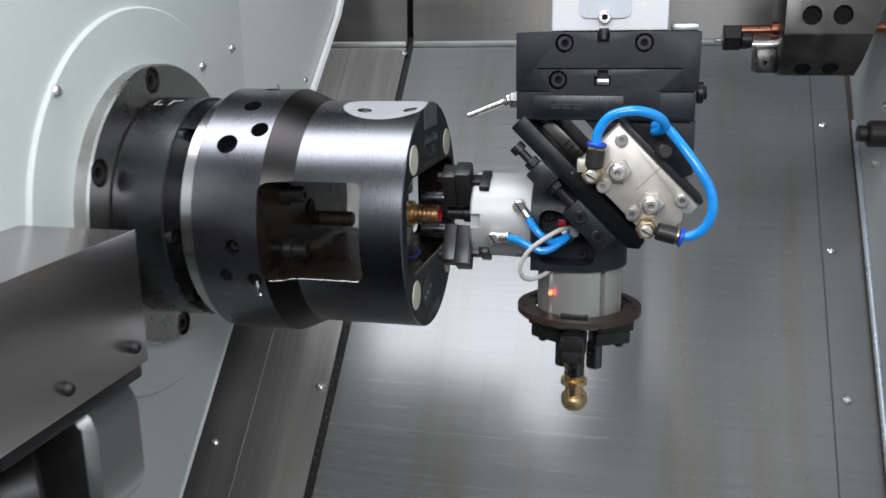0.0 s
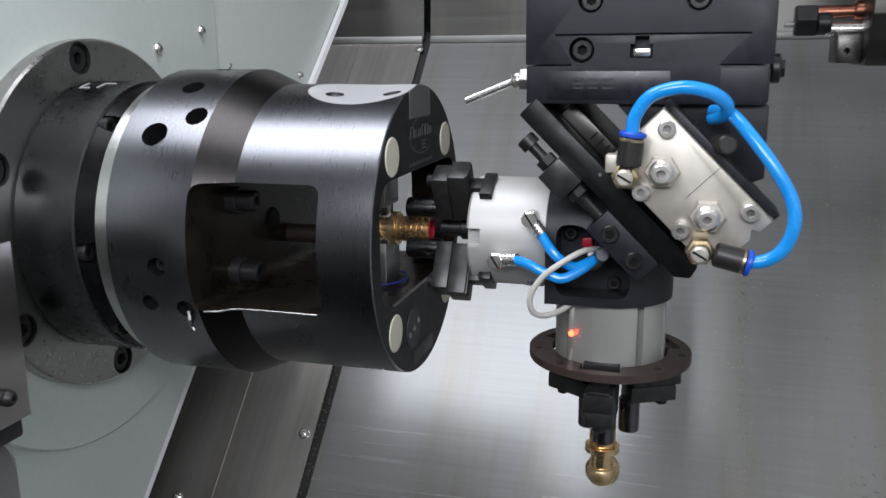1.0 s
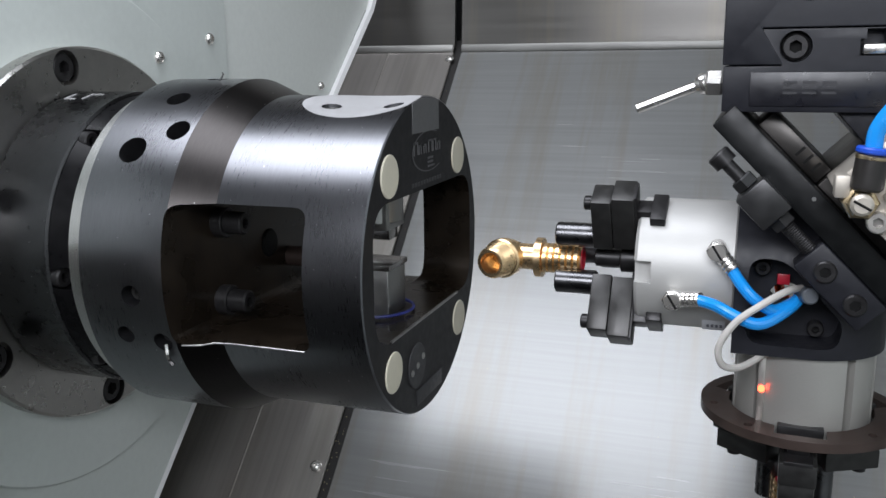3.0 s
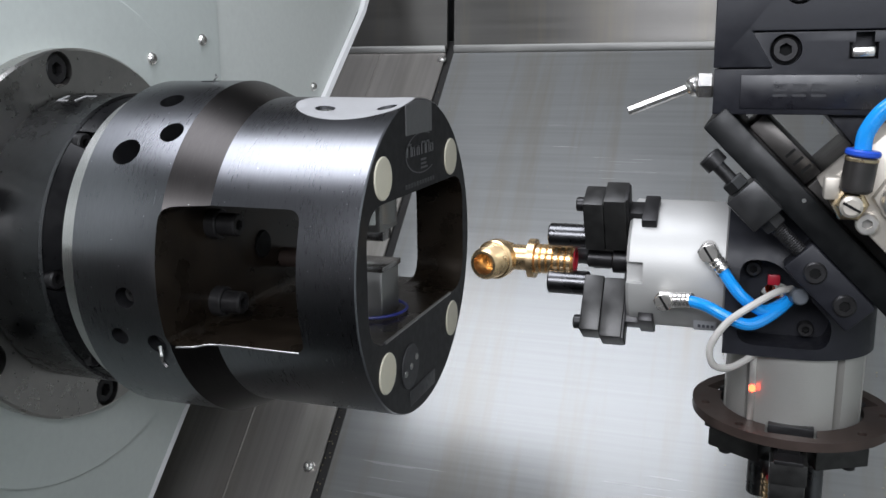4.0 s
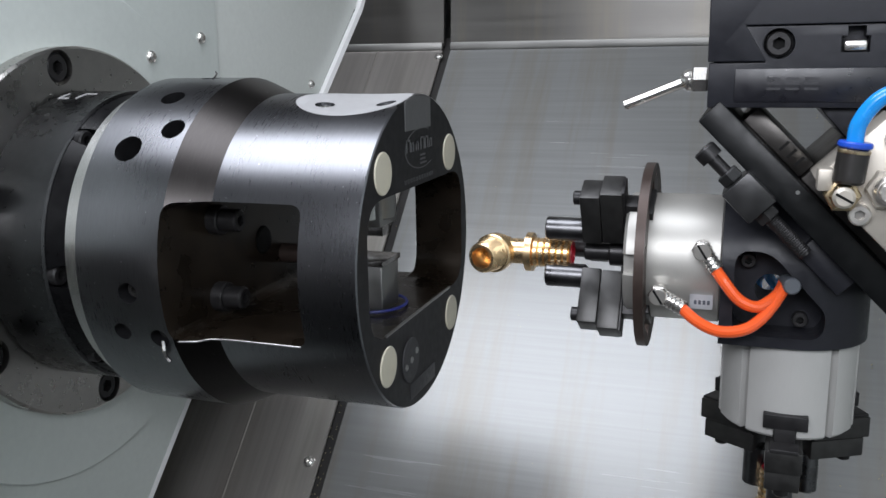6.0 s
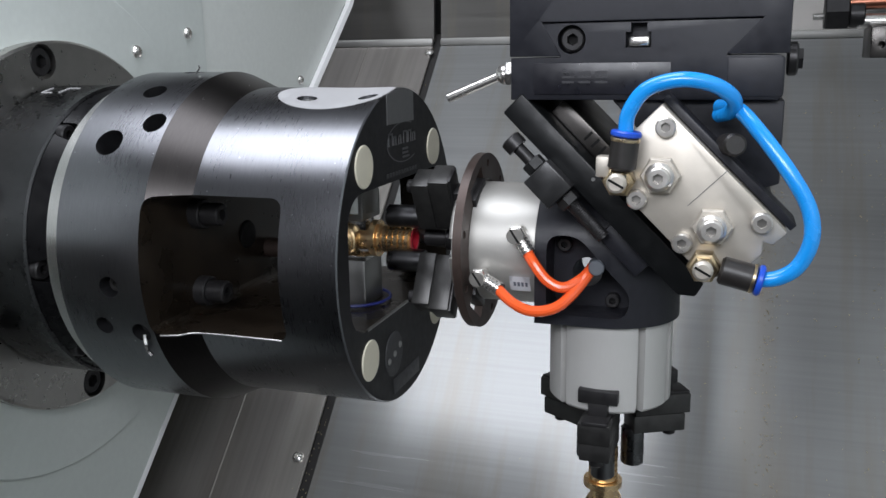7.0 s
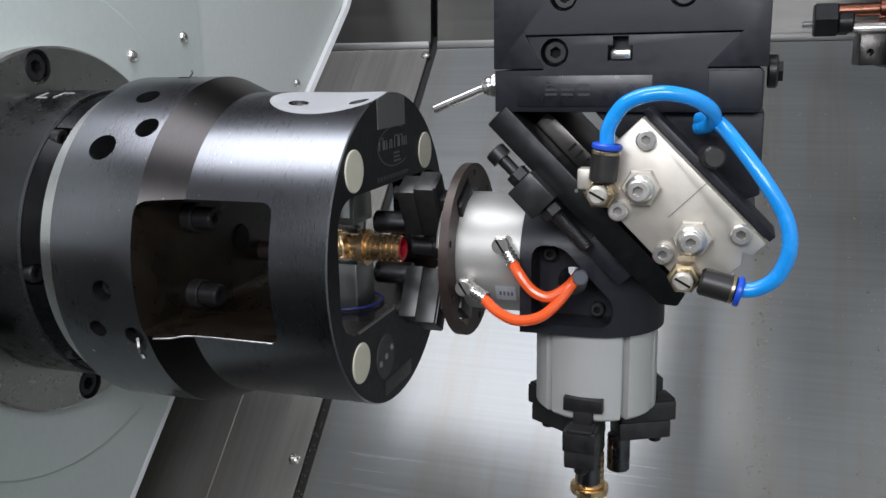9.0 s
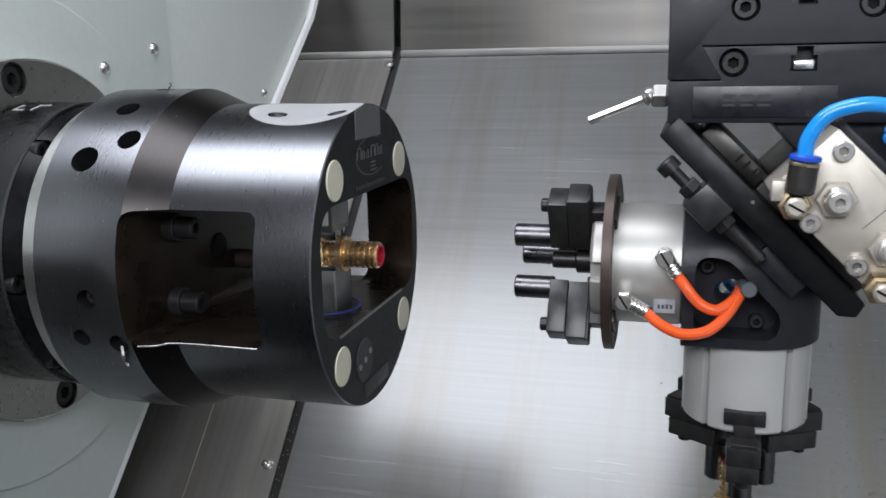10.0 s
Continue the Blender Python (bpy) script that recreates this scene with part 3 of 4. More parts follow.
body = part("body", carve(lathe_x(profile, 160), cuts), BLACK_STEEL, chuck)
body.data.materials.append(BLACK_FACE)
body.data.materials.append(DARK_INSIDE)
body.data.materials.append(BARE_FLAT)
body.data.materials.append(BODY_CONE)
off = ORIGIN[body.name]
for p in body.data.polygons:
    c = p.center + off
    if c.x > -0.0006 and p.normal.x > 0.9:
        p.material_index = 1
    elif c.x > -0.072 and any(abs(math.hypot(q.x - FLAT_X, q.z - FLAT_Z - FLAT_R) - FLAT_R) < 0.0008 and n.z > 0.9 and abs(n.y) < 0.02
                              for q, n in [(lean.inverted() @ c, lean.to_3x3().inverted() @ p.normal) for lean in LEAN]):
        p.material_index = 3
    # walls of window and mouth: oil colour plus painted shade
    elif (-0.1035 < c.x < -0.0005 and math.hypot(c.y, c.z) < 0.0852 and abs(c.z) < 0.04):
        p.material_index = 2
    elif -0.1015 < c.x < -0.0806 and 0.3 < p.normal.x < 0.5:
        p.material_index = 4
    # hole walls get the face's near-black in place of their shade
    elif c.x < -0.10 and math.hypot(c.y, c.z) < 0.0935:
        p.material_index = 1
part("bright_ring", lathe_x([(-0.1660, 0.05), (-0.1660, 0.0880), (-0.1648, 0.0893), (-0.1545, 0.0893), (-0.153, 0.088), (-0.153, 0.05)], 128), BRIGHT_STEEL, chuck, "bright turned steel ring")
for x, a, r in ((-0.1225, -5, 0.0040), (-0.1312, -18.5, 0.0036), (-0.1095, -20, 0.0040)):
    part("grub_screw", screw_at(on_ring(x, 0.0845, a), on_ring(0, 1, a), r, 0.006), JAW_GREY, chuck)
for y, z in ((-0.0517, 0.05), (0.0517, 0.05), (0.0517, -0.05), (-0.0517, -0.05)):
    part("pad", rod((-0.004, y, z), (0.0008, y, z), 0.0108, 40, 0.0004), DOT_CREAM, chuck, "round cream plastic pad")
for x, y in ((-0.0455, -0.005), (-0.011, -0.003)):
    part("flat_screw", lathe([(0, 0.0050), (0.0036, 0.0050), (0.0050, 0.0043), (0.0056, 0.0030), (0.0056, 0.0020), (0.0036, 0.0018), (0.0036, 0)], LEAN[0] @ Matrix.Translation((x, y, 0.0772)), 24), GREY_STEEL, chuck, "steel screw sunk in the milled flat")
tab_top = [(0.0005 + 0.0195 * k / 6, math.sqrt(0.0858 ** 2 - (0.0195 * k / 6) ** 2)) for k in range(6, -7, -1)]
part("tab", turned(prism([(-0.0190, 0.0680), (0.0200, 0.0680)] + tab_top, -0.0012, 0.0005), Matrix.Rotation(-math.pi / 2, 4, "Z")), TAB_GREY, chuck, "grey ground inset tab")
part("tab", turned(prism([(-0.0195, -0.0805), (0.0205, -0.0805), (0.0205, -0.0715), (-0.0195, -0.0715)], -0.0012, 0.0004, 0.0002), Matrix.Rotation(-math.pi / 2, 4, "Z")), MARK_DIM, chuck, "dark inset tab")
badge = part("badge", rod((-0.002, -0.0195, -0.057), (0.0007, -0.0195, -0.057), 0.0125, 40, 0.0003), MARK_DIM, chuck, "round dark cover plate")
for dy, dz in ((-0.008, -0.002), (0.0, 0.0), (0.008, 0.003)):
    part("screw", dome_screw((0.0007, -0.0195 + dy, -0.057 + dz), (1, 0, 0), 0.0018, 0.0008), GREY_STEEL, badge)


part("mouth_edge", rod((-0.0003, -0.053, -0.0335), (-0.0003, 0.050, -0.0335), 0.0008, 8), GREY_STEEL, chuck, "thin bright line along the edge")
part("window_edge", tube([(-0.0985, -0.0897, -0.0335), (-0.0900, -0.0868, -0.0335), (-0.0800, -0.0803, -0.0335), (-0.0345, -0.0803, -0.0335)], 0.0005, 8, 4), GREY_STEEL, chuck, "thin bright line along the edge")


# engraved maker's mark, as plain shapes: an open oval, a row of bars and two fine lines
def face_bar(y0, y1, z0, z1, material=MARK_DIM):
    part("engraved_bar", box(-0.0005, 0.0003, y0, y1, z0, z1), material, chuck)


oval = bmesh.new()
prev = None
for k in range(27):
    a = radians(62 + k * 9.5)
    c, s = math.cos(a), math.sin(a)
    cur = [oval.verts.new((0.0003, 0.004 + rr * 0.024 * c, 0.0575 + rr * 0.0105 * s)) for rr in (1.0, 1.06)]
    if prev:
        oval.faces.new((prev[0], prev[1], cur[1], cur[0]))
    prev = cur
part("engraved_oval", oval, MARK_GREY, chuck)
for k, (w, tall) in enumerate(((0.0062, 0.0068), (0.0040, 0.0050), (0.0040, 0.0050), (0.0062, 0.0068), (0.0052, 0.0068), (0.0042, 0.0050))):
    y0 = -0.0185 + k * 0.0072
    part("engraved_bar", box(-0.0005, 0.0003, y0, y0 + 0.0010, 0.0565, 0.0565 + tall), MARK_GREY, chuck)
    part("engraved_bar", box(-0.0005, 0.0003, y0 + w - 0.0010, y0 + w, 0.0565, 0.0565 + tall), MARK_GREY, chuck)
    part("engraved_bar", box(-0.0005, 0.0003, y0, y0 + w, 0.0565 + tall - 0.0010, 0.0565 + tall), MARK_GREY, chuck)
for y0, y1, z in ((0.002, 0.010, 0.0530), (0.002, 0.010, 0.0508), (0.002, 0.012, 0.0486)):
    face_bar(y0, y1, z, z + 0.0010, MARK_GREY)
for k in range(11):
    face_bar(-0.022 + k * 0.0042, -0.0192 + k * 0.0042, 0.0402, 0.0424)
# inside the chuck: cap screws on the inner wall, the two jaw posts and the blue ring
for y, z in ((-0.045, 0.0215), (-0.045, -0.0215)):
    part("inner_screw", joined(rod((-0.104, y, z), (-0.0965, y, z), 0.0082, 24, 0.0006), screw_at((-0.0965, y, z), (1, 0, 0), 0.0062, 0.0105)), SCREW_BLACK, chuck)
part("inner_boss", rod((-0.104, 0.006, 0.0), (-0.1015, 0.006, 0.0), 0.0085, 28, 0.001), RECESS_SHADE, chuck)
part("inner_plug", rod((-0.104, 0.030, -0.013), (-0.075, 0.030, -0.013), 0.0062, 20, 0.001), BROWN_RING, chuck)
for sgn in (1, -1):
    tip = 0.0045 if sgn > 0 else 0.0055
    post = part("jaw_post", box(-0.046, -0.0185, -0.0125, 0.0125, min(sgn * 0.040, sgn * tip), max(sgn * 0.040, sgn * tip), 0.0012) if sgn < 0 else
                joined(box(-0.046, -0.0185, -0.0125, 0.0125, 0.0145, 0.030, 0.0012), rod((-0.032, 0, 0.018), (-0.032, 0, 0.040), 0.0165, 32, 0.001)), GREY_STEEL, chuck, "ground steel clamping jaw")
    part("jaw_insert", box(-0.044, -0.0175, -0.0135, 0.0135, -0.0075, -0.0045, 0.0004) if sgn < 0 else box(-0.044, -0.020, -0.006, 0.006, 0.0085, 0.0145, 0.0004), BRIGHT_STEEL, post)
m, _ = aim((-0.032, 0, -0.0318), (-0.032, 0, 0))
part("o_ring", lathe([(0.0009 * math.sin(q), 0.0215 + 0.0009 * math.cos(q)) for q in [k * math.pi / 4 for k in range(9)]], m, 48, cap=False), BLUE_ORING, chuck, "blue rubber ring")
part("chip", tube([on_ring(-0.1085, 0.0955, -21), on_ring(-0.107, 0.0985, -23), on_ring(-0.1085, 0.0975, -26), on_ring(-0.106, 0.0985, -27.5)], 0.0011, 5, 3), BRIGHT_STEEL, chuck, "curl of bright swarf")
part("chip", tube([on_ring(-0.119, 0.0955, 83), on_ring(-0.117, 0.0985, 84), on_ring(-0.1195, 0.0995, 86)], 0.0005, 5, 3), BRIGHT_STEEL, chuck, "curl of bright swarf")


# ---- brass fittings ----
def fitting(name):
    """A brass elbow: hose barb along x, threaded leg towards -y, in place in the chuck."""
    ob = thing(name, (-0.038, 0, 0), "cast brass elbow fitting with a ribbed hose barb and threaded leg", "pipe fitting", "brass fittings")
    prof = [(-0.033, 0.0), (-0.033, 0.0068), (-0.0180, 0.0068), (-0.0180, 0.0104), (-0.0145, 0.0104), (-0.0145, 0.0070)]
    x = -0.0145
    while x < 0.0035:
        prof += [(x + 0.0006, 0.0078), (x + 0.0026, 0.0078), (x + 0.0031, 0.0068)]
        x += 0.0033
    prof += [(0.0055, 0.0074), (0.0062, 0.0068), (0.0062, 0.0052), (-0.002, 0.0052), (-0.002, 0.0)]
    part("barb", lathe_x(prof, 36), BRASS, ob)
    part("elbow_body", joined(lathe([(-0.0086 + 0.0086 * (1 - math.cos(math.pi * k / 10)), 0.0086 * math.sin(math.pi * k / 10)) for k in range(11)], Matrix.Translation((-0.0330, 0, 0)), 28),
                              rod((-0.0345, 0, 0), (-0.028, 0, 0), 0.0076, 28)), BRASS_DULL, ob)
    m, _ = aim((-0.0330, 0, 0), (-0.2330, -1, 0))
    leg = [(0.0, 0.0078), (0.0035, 0.0098), (0.0045, 0.0104), (0.0095, 0.0104), (0.0103, 0.0096), (0.0106, 0.0086)]
    y = 0.0108
    while y < 0.0195:
        fall = (y - 0.0108) * 0.11
        leg += [(y + 0.0004, 0.0091 - fall), (y + 0.0009, 0.0085 - fall), (y + 0.0013, 0.0091 - fall)]
        y += 0.0014
    leg += [(0.0215, 0.0076), (0.0222, 0.0070), (0.0222, 0.0056), (0.004, 0.0052), (0.004, 0.0)]
    part("threaded_leg", lathe(leg, m, 32), BRASS, ob)
    part("seal", ring((-0.001, 0, 0), (0.0066, 0, 0), 0.0066, 0.0050, 28), RED_PLASTIC, ob, "red plastic inner seal")
    return ob


finished = fitting("brass_fitting")
blank = fitting("brass_fitting")


# ---- tool head on the cross slide ----
head = thing("gripper_mount", PIVOT + Vector((0, 0, 0.14)), "black tool mount with dovetail block, rotary actuator and blue air hose", "tool mount")
part("column", box(0.0935, 0.171, -0.030, 0.13, 0.1375, 0.60, 0.002), WHITE_PAINT, head, "white enamelled column")
part("column_plate", turned(prism(rounded([(0.1125, 0.146), (0.1125, 0.40), (0.1465, 0.40), (0.1465, 0.146)], 0.006), -0.0325, -0.0300), Matrix.Identity(4)), PLATE_GREY, head, "grey enamelled plate")
part("column_screw", screw_at((0.1295, -0.0325, 0.1465), (0, -1, 0), 0.0042, 0.004), CHROME, head)
upper = [(0.0715, 0.0985), (0.0955, 0.0985), (0.0865, 0.1135), (0.1810, 0.1135), (0.1665, 0.0985), (0.1920, 0.0985), (0.1920, 0.137), (0.0715, 0.137)]
ub_cut = [rod((x, -0.06, z), (x, -0.034, z), 0.0062, 28) for x, z in ((0.104, 0.1300), (0.156, 0.1300))]
ub_cut.append(box(0.1255, 0.1335, -0.06, -0.038, 0.130, 0.14))
part("dovetail_block", carve(prism(upper, -0.0445, 0.045, 0.0006), ub_cut), BLACK_ANOD, head, "black anodised dovetail block")
for x, z in ((0.104, 0.1300), (0.156, 0.1300)):
    part("cap_screw", screw_at((x, -0.0345, z), (0, -1, 0), 0.0053, 0.007), SCREW_BLACK, head)
part("clamp_bolt", rod((0.1295, -0.040, 0.132), (0.1295, -0.040, 0.1395), 0.0035, 20, 0.0004), JAW_GREY, head)
lower = [(0.0720, 0.0790), (0.1885, 0.0790), (0.1905, 0.0815), (0.1905, 0.0965), (0.1885, 0.0980), (0.1672, 0.0980), (0.1817, 0.1130), (0.0858, 0.1130), (0.0948, 0.0980), (0.0720, 0.0980)]
lo_cut = [rod((0.1000, -0.06, 0.1058), (0.1000, -0.034, 0.1058), 0.0064, 28), box(0.1240, 0.1350, -0.06, -0.036, 0.1018, 0.1085), box(0.1262, 0.1332, -0.06, -0.036, 0.1080, 0.1125)]
part("dovetail_slide", carve(prism(lower, -0.0440, 0.045, 0.0005), lo_cut), BLACK_ANOD, head, "black anodised dovetail slide")
part("cap_screw", screw_at((0.1000, -0.0345, 0.1058), (0, -1, 0), 0.0054, 0.007), SCREW_BLACK, head)
part("gib_nut", box(0.1252, 0.1342, -0.0430, -0.036, 0.1022, 0.1068, 0.0012), CHROME, head, "bright flat nut in a slot")
plate_l = part("name_plate", box(0.0830, 0.1440, -0.0447, -0.0440, 0.0815, 0.0955, 0.0002), LABEL_DARK, head, "dark name plate with faint marks")
for k in range(3):
    for j in range(3):
        part("faint_bar", box(0.096 + k * 0.0075, 0.1015 + k * 0.0075, -0.0450, -0.0447, 0.0865 + j * 0.0022, 0.0875 + j * 0.0022), LABEL_FAINT, plate_l)
part("adjust_knob", joined(rod((0.1920, -0.02, 0.096), (0.1965, -0.02, 0.096), 0.0075, 24, 0.0008), rod((0.1965, -0.02, 0.096), (0.1985, -0.02, 0.096), 0.005, 6)), SCREW_BLACK, head)
part("bracket", prism([(0.118, 0.0788), (0.1915, 0.0788), (0.1915, 0.0425), (0.1860, 0.0405), (0.1350, 0.0600)], -0.0385, 0.042, 0.0008), BLACK_ANOD, head, "black angled bracket")
part("gib_side", box(0.1670, 0.1903, -0.0443, -0.030, 0.0800, 0.0975, 0.0012, 3), BLACK_ANOD, head)
part("top_lug", box(0.1740, 0.1915, -0.006, 0.030, 0.1372, 0.1418, 0.0006), GREY_STEEL, head, "small bare steel lug")
# coolant nozzle
noz = part("nozzle_nut", joined(lathe([(0, 0.0055), (0.001, 0.0062), (0.0068, 0.0062), (0.0075, 0.0055)], aim((0.0715, -0.02, 0.0905), (0.060, -0.02, 0.0905))[0], 6),
                                lathe([(-0.002 + 0.0045 * (1 - math.cos(math.pi * k / 8)), 0.0050 * math.sin(math.pi * k / 8)) for k in range(9)], aim((0.0655, -0.02, 0.0905), (0.055, -0.02, 0.0885))[0], 20)), CHROME, head, "chrome ball nozzle nut")
part("nozzle_pipe", joined(rod((0.061, -0.02, 0.0895), (0.0335, -0.02, 0.0785), 0.0024, 20, 0.0004)), CHROME, noz)
# diagonal base bar and actuator
bar_out = rounded([(-0.086, 0.0175), (0.030, 0.0175), (0.036, 0.023), (0.034, 0.0300), (-0.086, 0.0300)], 0.0010, 2)
part("base_bar", prism(bar_out, -0.0455, 0.0455, 0.0006), BLACK_BAR, head, "black nitrided diagonal base bar", m=DIAG)
part("bar_pin", rod((-0.0345, -0.0460, 0.0265), (-0.0345, -0.0445, 0.0265), 0.0009, 12), GREY_STEEL, head, m=DIAG)
# dark steel here carries the shade that lies behind the valve plate
part("actuator_body", prism([(-0.0360, 0.0302), (0.032, 0.0302), (0.032, 0.073), (-0.0360, 0.073)], -0.030, 0.045, 0.001), TOOL_STEEL, head, "grey metal actuator body, coloured dark for the shade on it", m=DIAG)
part("slotted_slab", box(-0.0720, -0.0364, -0.026, 0.040, 0.0302, 0.0390, 0.0008), TOOL_STEEL, head, "dark grey slotted slab along the bar", m=DIAG)
# raised bars for slots; the shade inside is only their near-black colour
for k in range(3):
    part("vent_slot", box(-0.0520 + k * 0.0048, -0.0508 + k * 0.0048, -0.0264, -0.0258, 0.0325, 0.0378), RECESS_SHADE, head, m=DIAG)
plate_out = [(-0.0375, 0.0360), (0.0290, 0.0360), (0.0335, 0.0420), (0.0365, 0.0420), (0.0365, 0.0600), (0.0330, 0.0640), (0.0365, 0.0660), (0.0365, 0.0735), (-0.0375, 0.0735)]
part("valve_plate", prism(plate_out, -0.0660, -0.0345, 0.0008), NICKEL, head, "satin nickel actuator plate", m=DIAG)
part("plate_edge", box(-0.039, 0.038, -0.058, -0.034, 0.0740, 0.0775, 0.0005), BLACK_ANOD, head, m=DIAG)
part("scribed_line", box(0.0010, 0.0013, -0.0663, -0.0659, 0.052, 0.0735), MARK_GREY, head, m=DIAG)
INV = DIAG.inverted()


def plan(x, y, z):
    return INV @ Vector((x, y, z))


for x, z in ((0.1445, 0.0690), (0.1335, 0.0382), (0.1530, 0.0200), (0.1845, 0.0302)):
    part("cap_screw", screw_at((x, -0.0660, z), (0, -1, 0), 0.0043, 0.0036), SCREW_GREY, head, "stainless socket screw")
for x, z in ((0.1430, 0.0488), (0.1650, 0.0278)):
    st = part("cushion_nut", joined(lathe([(0, 0.0078), (0.0008, 0.0085), (0.0038, 0.0085), (0.0045, 0.0078)], aim((x, -0.0660, z), (x, -0.08, z))[0], 6)), NICKEL, head, "hexagon lock nut")
    part("cushion_screw", joined(rod((x, -0.0700, z), (x, -0.0755, z), 0.0060, 28, 0.0010), screw_at((x, -0.0755, z), (0, -1, 0), 0.0046, 0.0045)), SCREW_GREY, st)
part("side_knob", rod((0.1685, -0.050, 0.0605), (0.1725, -0.066, 0.0620), 0.0048, 24, 0.001), BLACK_PLASTIC, head)


def push_fitting(body0, body1, cap):
    """A push-in elbow: a yellowed screw boss and a black body with a blue collar."""
    p0, p1, c = Vector(body0), Vector(body1), Vector(cap)
    fit = part("air_fitting", rod(p0, p1, 0.0060, 28, 0.0012), BLACK_PLASTIC, head, "black push-in air fitting")
    part("boss", joined(lathe([(0, 0.0066), (0.0006, 0.0070), (0.0070, 0.0070), (0.0078, 0.0064), (0.0080, 0.0054), (0.0105, 0.0054), (0.0115, 0.0046)], aim(c, c + Vector((0, -1, 0)))[0], 6)), TAN_FIT, fit)
    part("boss_screw", joined(rod(c + Vector((0, -0.0105, 0)), c + Vector((0, -0.0150, 0)), 0.0042, 24, 0.0012)), NICKEL, fit)
    part("driver_slot", turned(box(-0.0036, 0.0036, -0.0002, 0.0002, -0.0005, 0.0005), Matrix.Translation(c + Vector((0, -0.0151, 0))) @ Matrix.Rotation(0.5, 4, "Y")), RECESS_SHADE, fit)
    d = (p1 - p0).normalized()
    part("ferrule", rod(p1 - d * 0.0022, p1 - d * 0.0004, 0.0062, 28, 0.0004), TAN_FIT, fit, "tan plastic ferrule")
    part("collar", rod(p1, p1 + d * 0.0025, 0.0065, 28, 0.0006), BLUE_RING, fit, "blue release collar")
    return fit


push_fitting((0.1275, -0.0745, 0.0515), (0.1290, -0.0745, 0.0655), (0.1262, -0.066, 0.0465))
push_fitting((0.1690, -0.0745, 0.0112), (0.1835, -0.0745, 0.0078), (0.1625, -0.066, 0.0112))
part("fitting_tab", box(0.1165, 0.1225, -0.074, -0.066, 0.0480, 0.0570, 0.001), NICKEL, head)
part("air_hose", tube([(0.1288, -0.0745, 0.067), (0.1300, -0.075, 0.0755), (0.1370, -0.076, 0.0850), (0.1500, -0.077, 0.0888), (0.1625, -0.074, 0.0868), (0.1705, -0.068, 0.0812), (0.1705, -0.060, 0.0755), (0.1650, -0.050, 0.0730)], 0.0032, 20), BLUE_TUBE, head, "bright blue air hose")
part("air_hose", tube([(0.1650, -0.050, 0.0765), (0.1725, -0.060, 0.0762), (0.1810, -0.068, 0.0680), (0.1925, -0.074, 0.0535), (0.2012, -0.076, 0.0390), (0.2032, -0.077, 0.0265), (0.1992, -0.076, 0.0150), (0.1920, -0.075, 0.0092), (0.1840, -0.0745, 0.0077)], 0.0032, 20), BLUE_TUBE, head, "bright blue air hose")
# stop screw in its block under the bar
stop = part("stop_block", box(-0.0555, -0.0385, -0.0535, -0.034, 0.0035, 0.0185, 0.0007), STOP_STEEL, head, "dark steel stop block", m=DIAG)
part("stop_screw", rod((-0.0720, -0.0435, 0.0108), (-0.0115, -0.0435, 0.0108), 0.0030, 16), SCREW_BLACK, stop, m=DIAG)
part("screw_head", turned(cap_screw(0.0052, 0.006), DIAG @ aim((-0.0695, -0.0435, 0.0108), (-0.09, -0.0435, 0.0108))[0]), SCREW_BLACK, stop)
for u0, u1 in ((-0.0610, -0.0558), (-0.0382, -0.0330)):
    part("lock_nut", lathe([(0, 0.0048), (0.0005, 0.0054), (u1 - u0 - 0.0005, 0.0054), (u1 - u0, 0.0048)], DIAG @ aim((u0, -0.0435, 0.0108), (u1, -0.0435, 0.0108))[0], 6), STOP_STEEL, stop)
part("thread", lathe([(k * 0.0005, 0.0031 if k % 2 else 0.0034) for k in range(42)], DIAG @ aim((-0.0330, -0.0435, 0.0108), (-0.01, -0.0435, 0.0108))[0], 14), SCREW_BLACK, stop)

# ---- twin gripper, turning on the diagonal axis under the head ----
grip = thing("twin_gripper", PIVOT, "swivelling black elbow with two aluminium three-jaw air grippers", "gripper")
poly = [(0.0817, -0.0313), (0.1505, -0.0313), (0.1505, -0.0088), (0.1047, 0.0370), (0.0817, 0.0370)]
half = [(PIVOT.x + 0.0345 * math.sin(radians(a)), -0.0345 * math.cos(radians(a))) for a in range(0, 181, 6)]
foot = bmesh.new()
lo = [foot.verts.new((x, y, -0.05)) for x, y in [(0.0816, -0.0345)] + half + [(0.0816, 0.0345)]]
hi = [foot.verts.new((v.co.x, v.co.y, 0.05)) for v in lo]
foot.faces.new(lo[::-1])
foot.faces.new(hi)
for k in range(len(lo)):
    foot.faces.new((lo[k], lo[(k + 1) % len(lo)], hi[(k + 1) % len(lo)], hi[k]))
bmesh.ops.recalc_face_normals(foot, faces=foot.faces[:])
side = turned(foot.copy(), SWAP)
elbow_bm = carve(carve(prism(poly, -0.0345, 0.0345), [foot], "INTERSECT"), [side], "INTERSECT")
pocket = rounded([(0.0875, -0.0262), (0.1265, -0.0262), (0.1285, -0.0145), (0.1030, 0.0135), (0.0875, 0.0135)], 0.008)
elbow_bm = carve(elbow_bm, [prism(pocket, -0.05, -0.014), turned(prism(pocket, -0.05, -0.014), SWAP), rod((0.1045, -0.05, -0.0085), (0.1045, 0.05, -0.0085), 0.0075, 32)])
elbow = part("elbow", elbow_bm, BLACK_ANOD, grip, "black anodised elbow with rounded pockets")
part("turning_boss", rod((0, 0, 0.004), (0, 0, 0.0178), 0.026, 40, 0.001), BLACK_BAR, grip, m=DIAG)
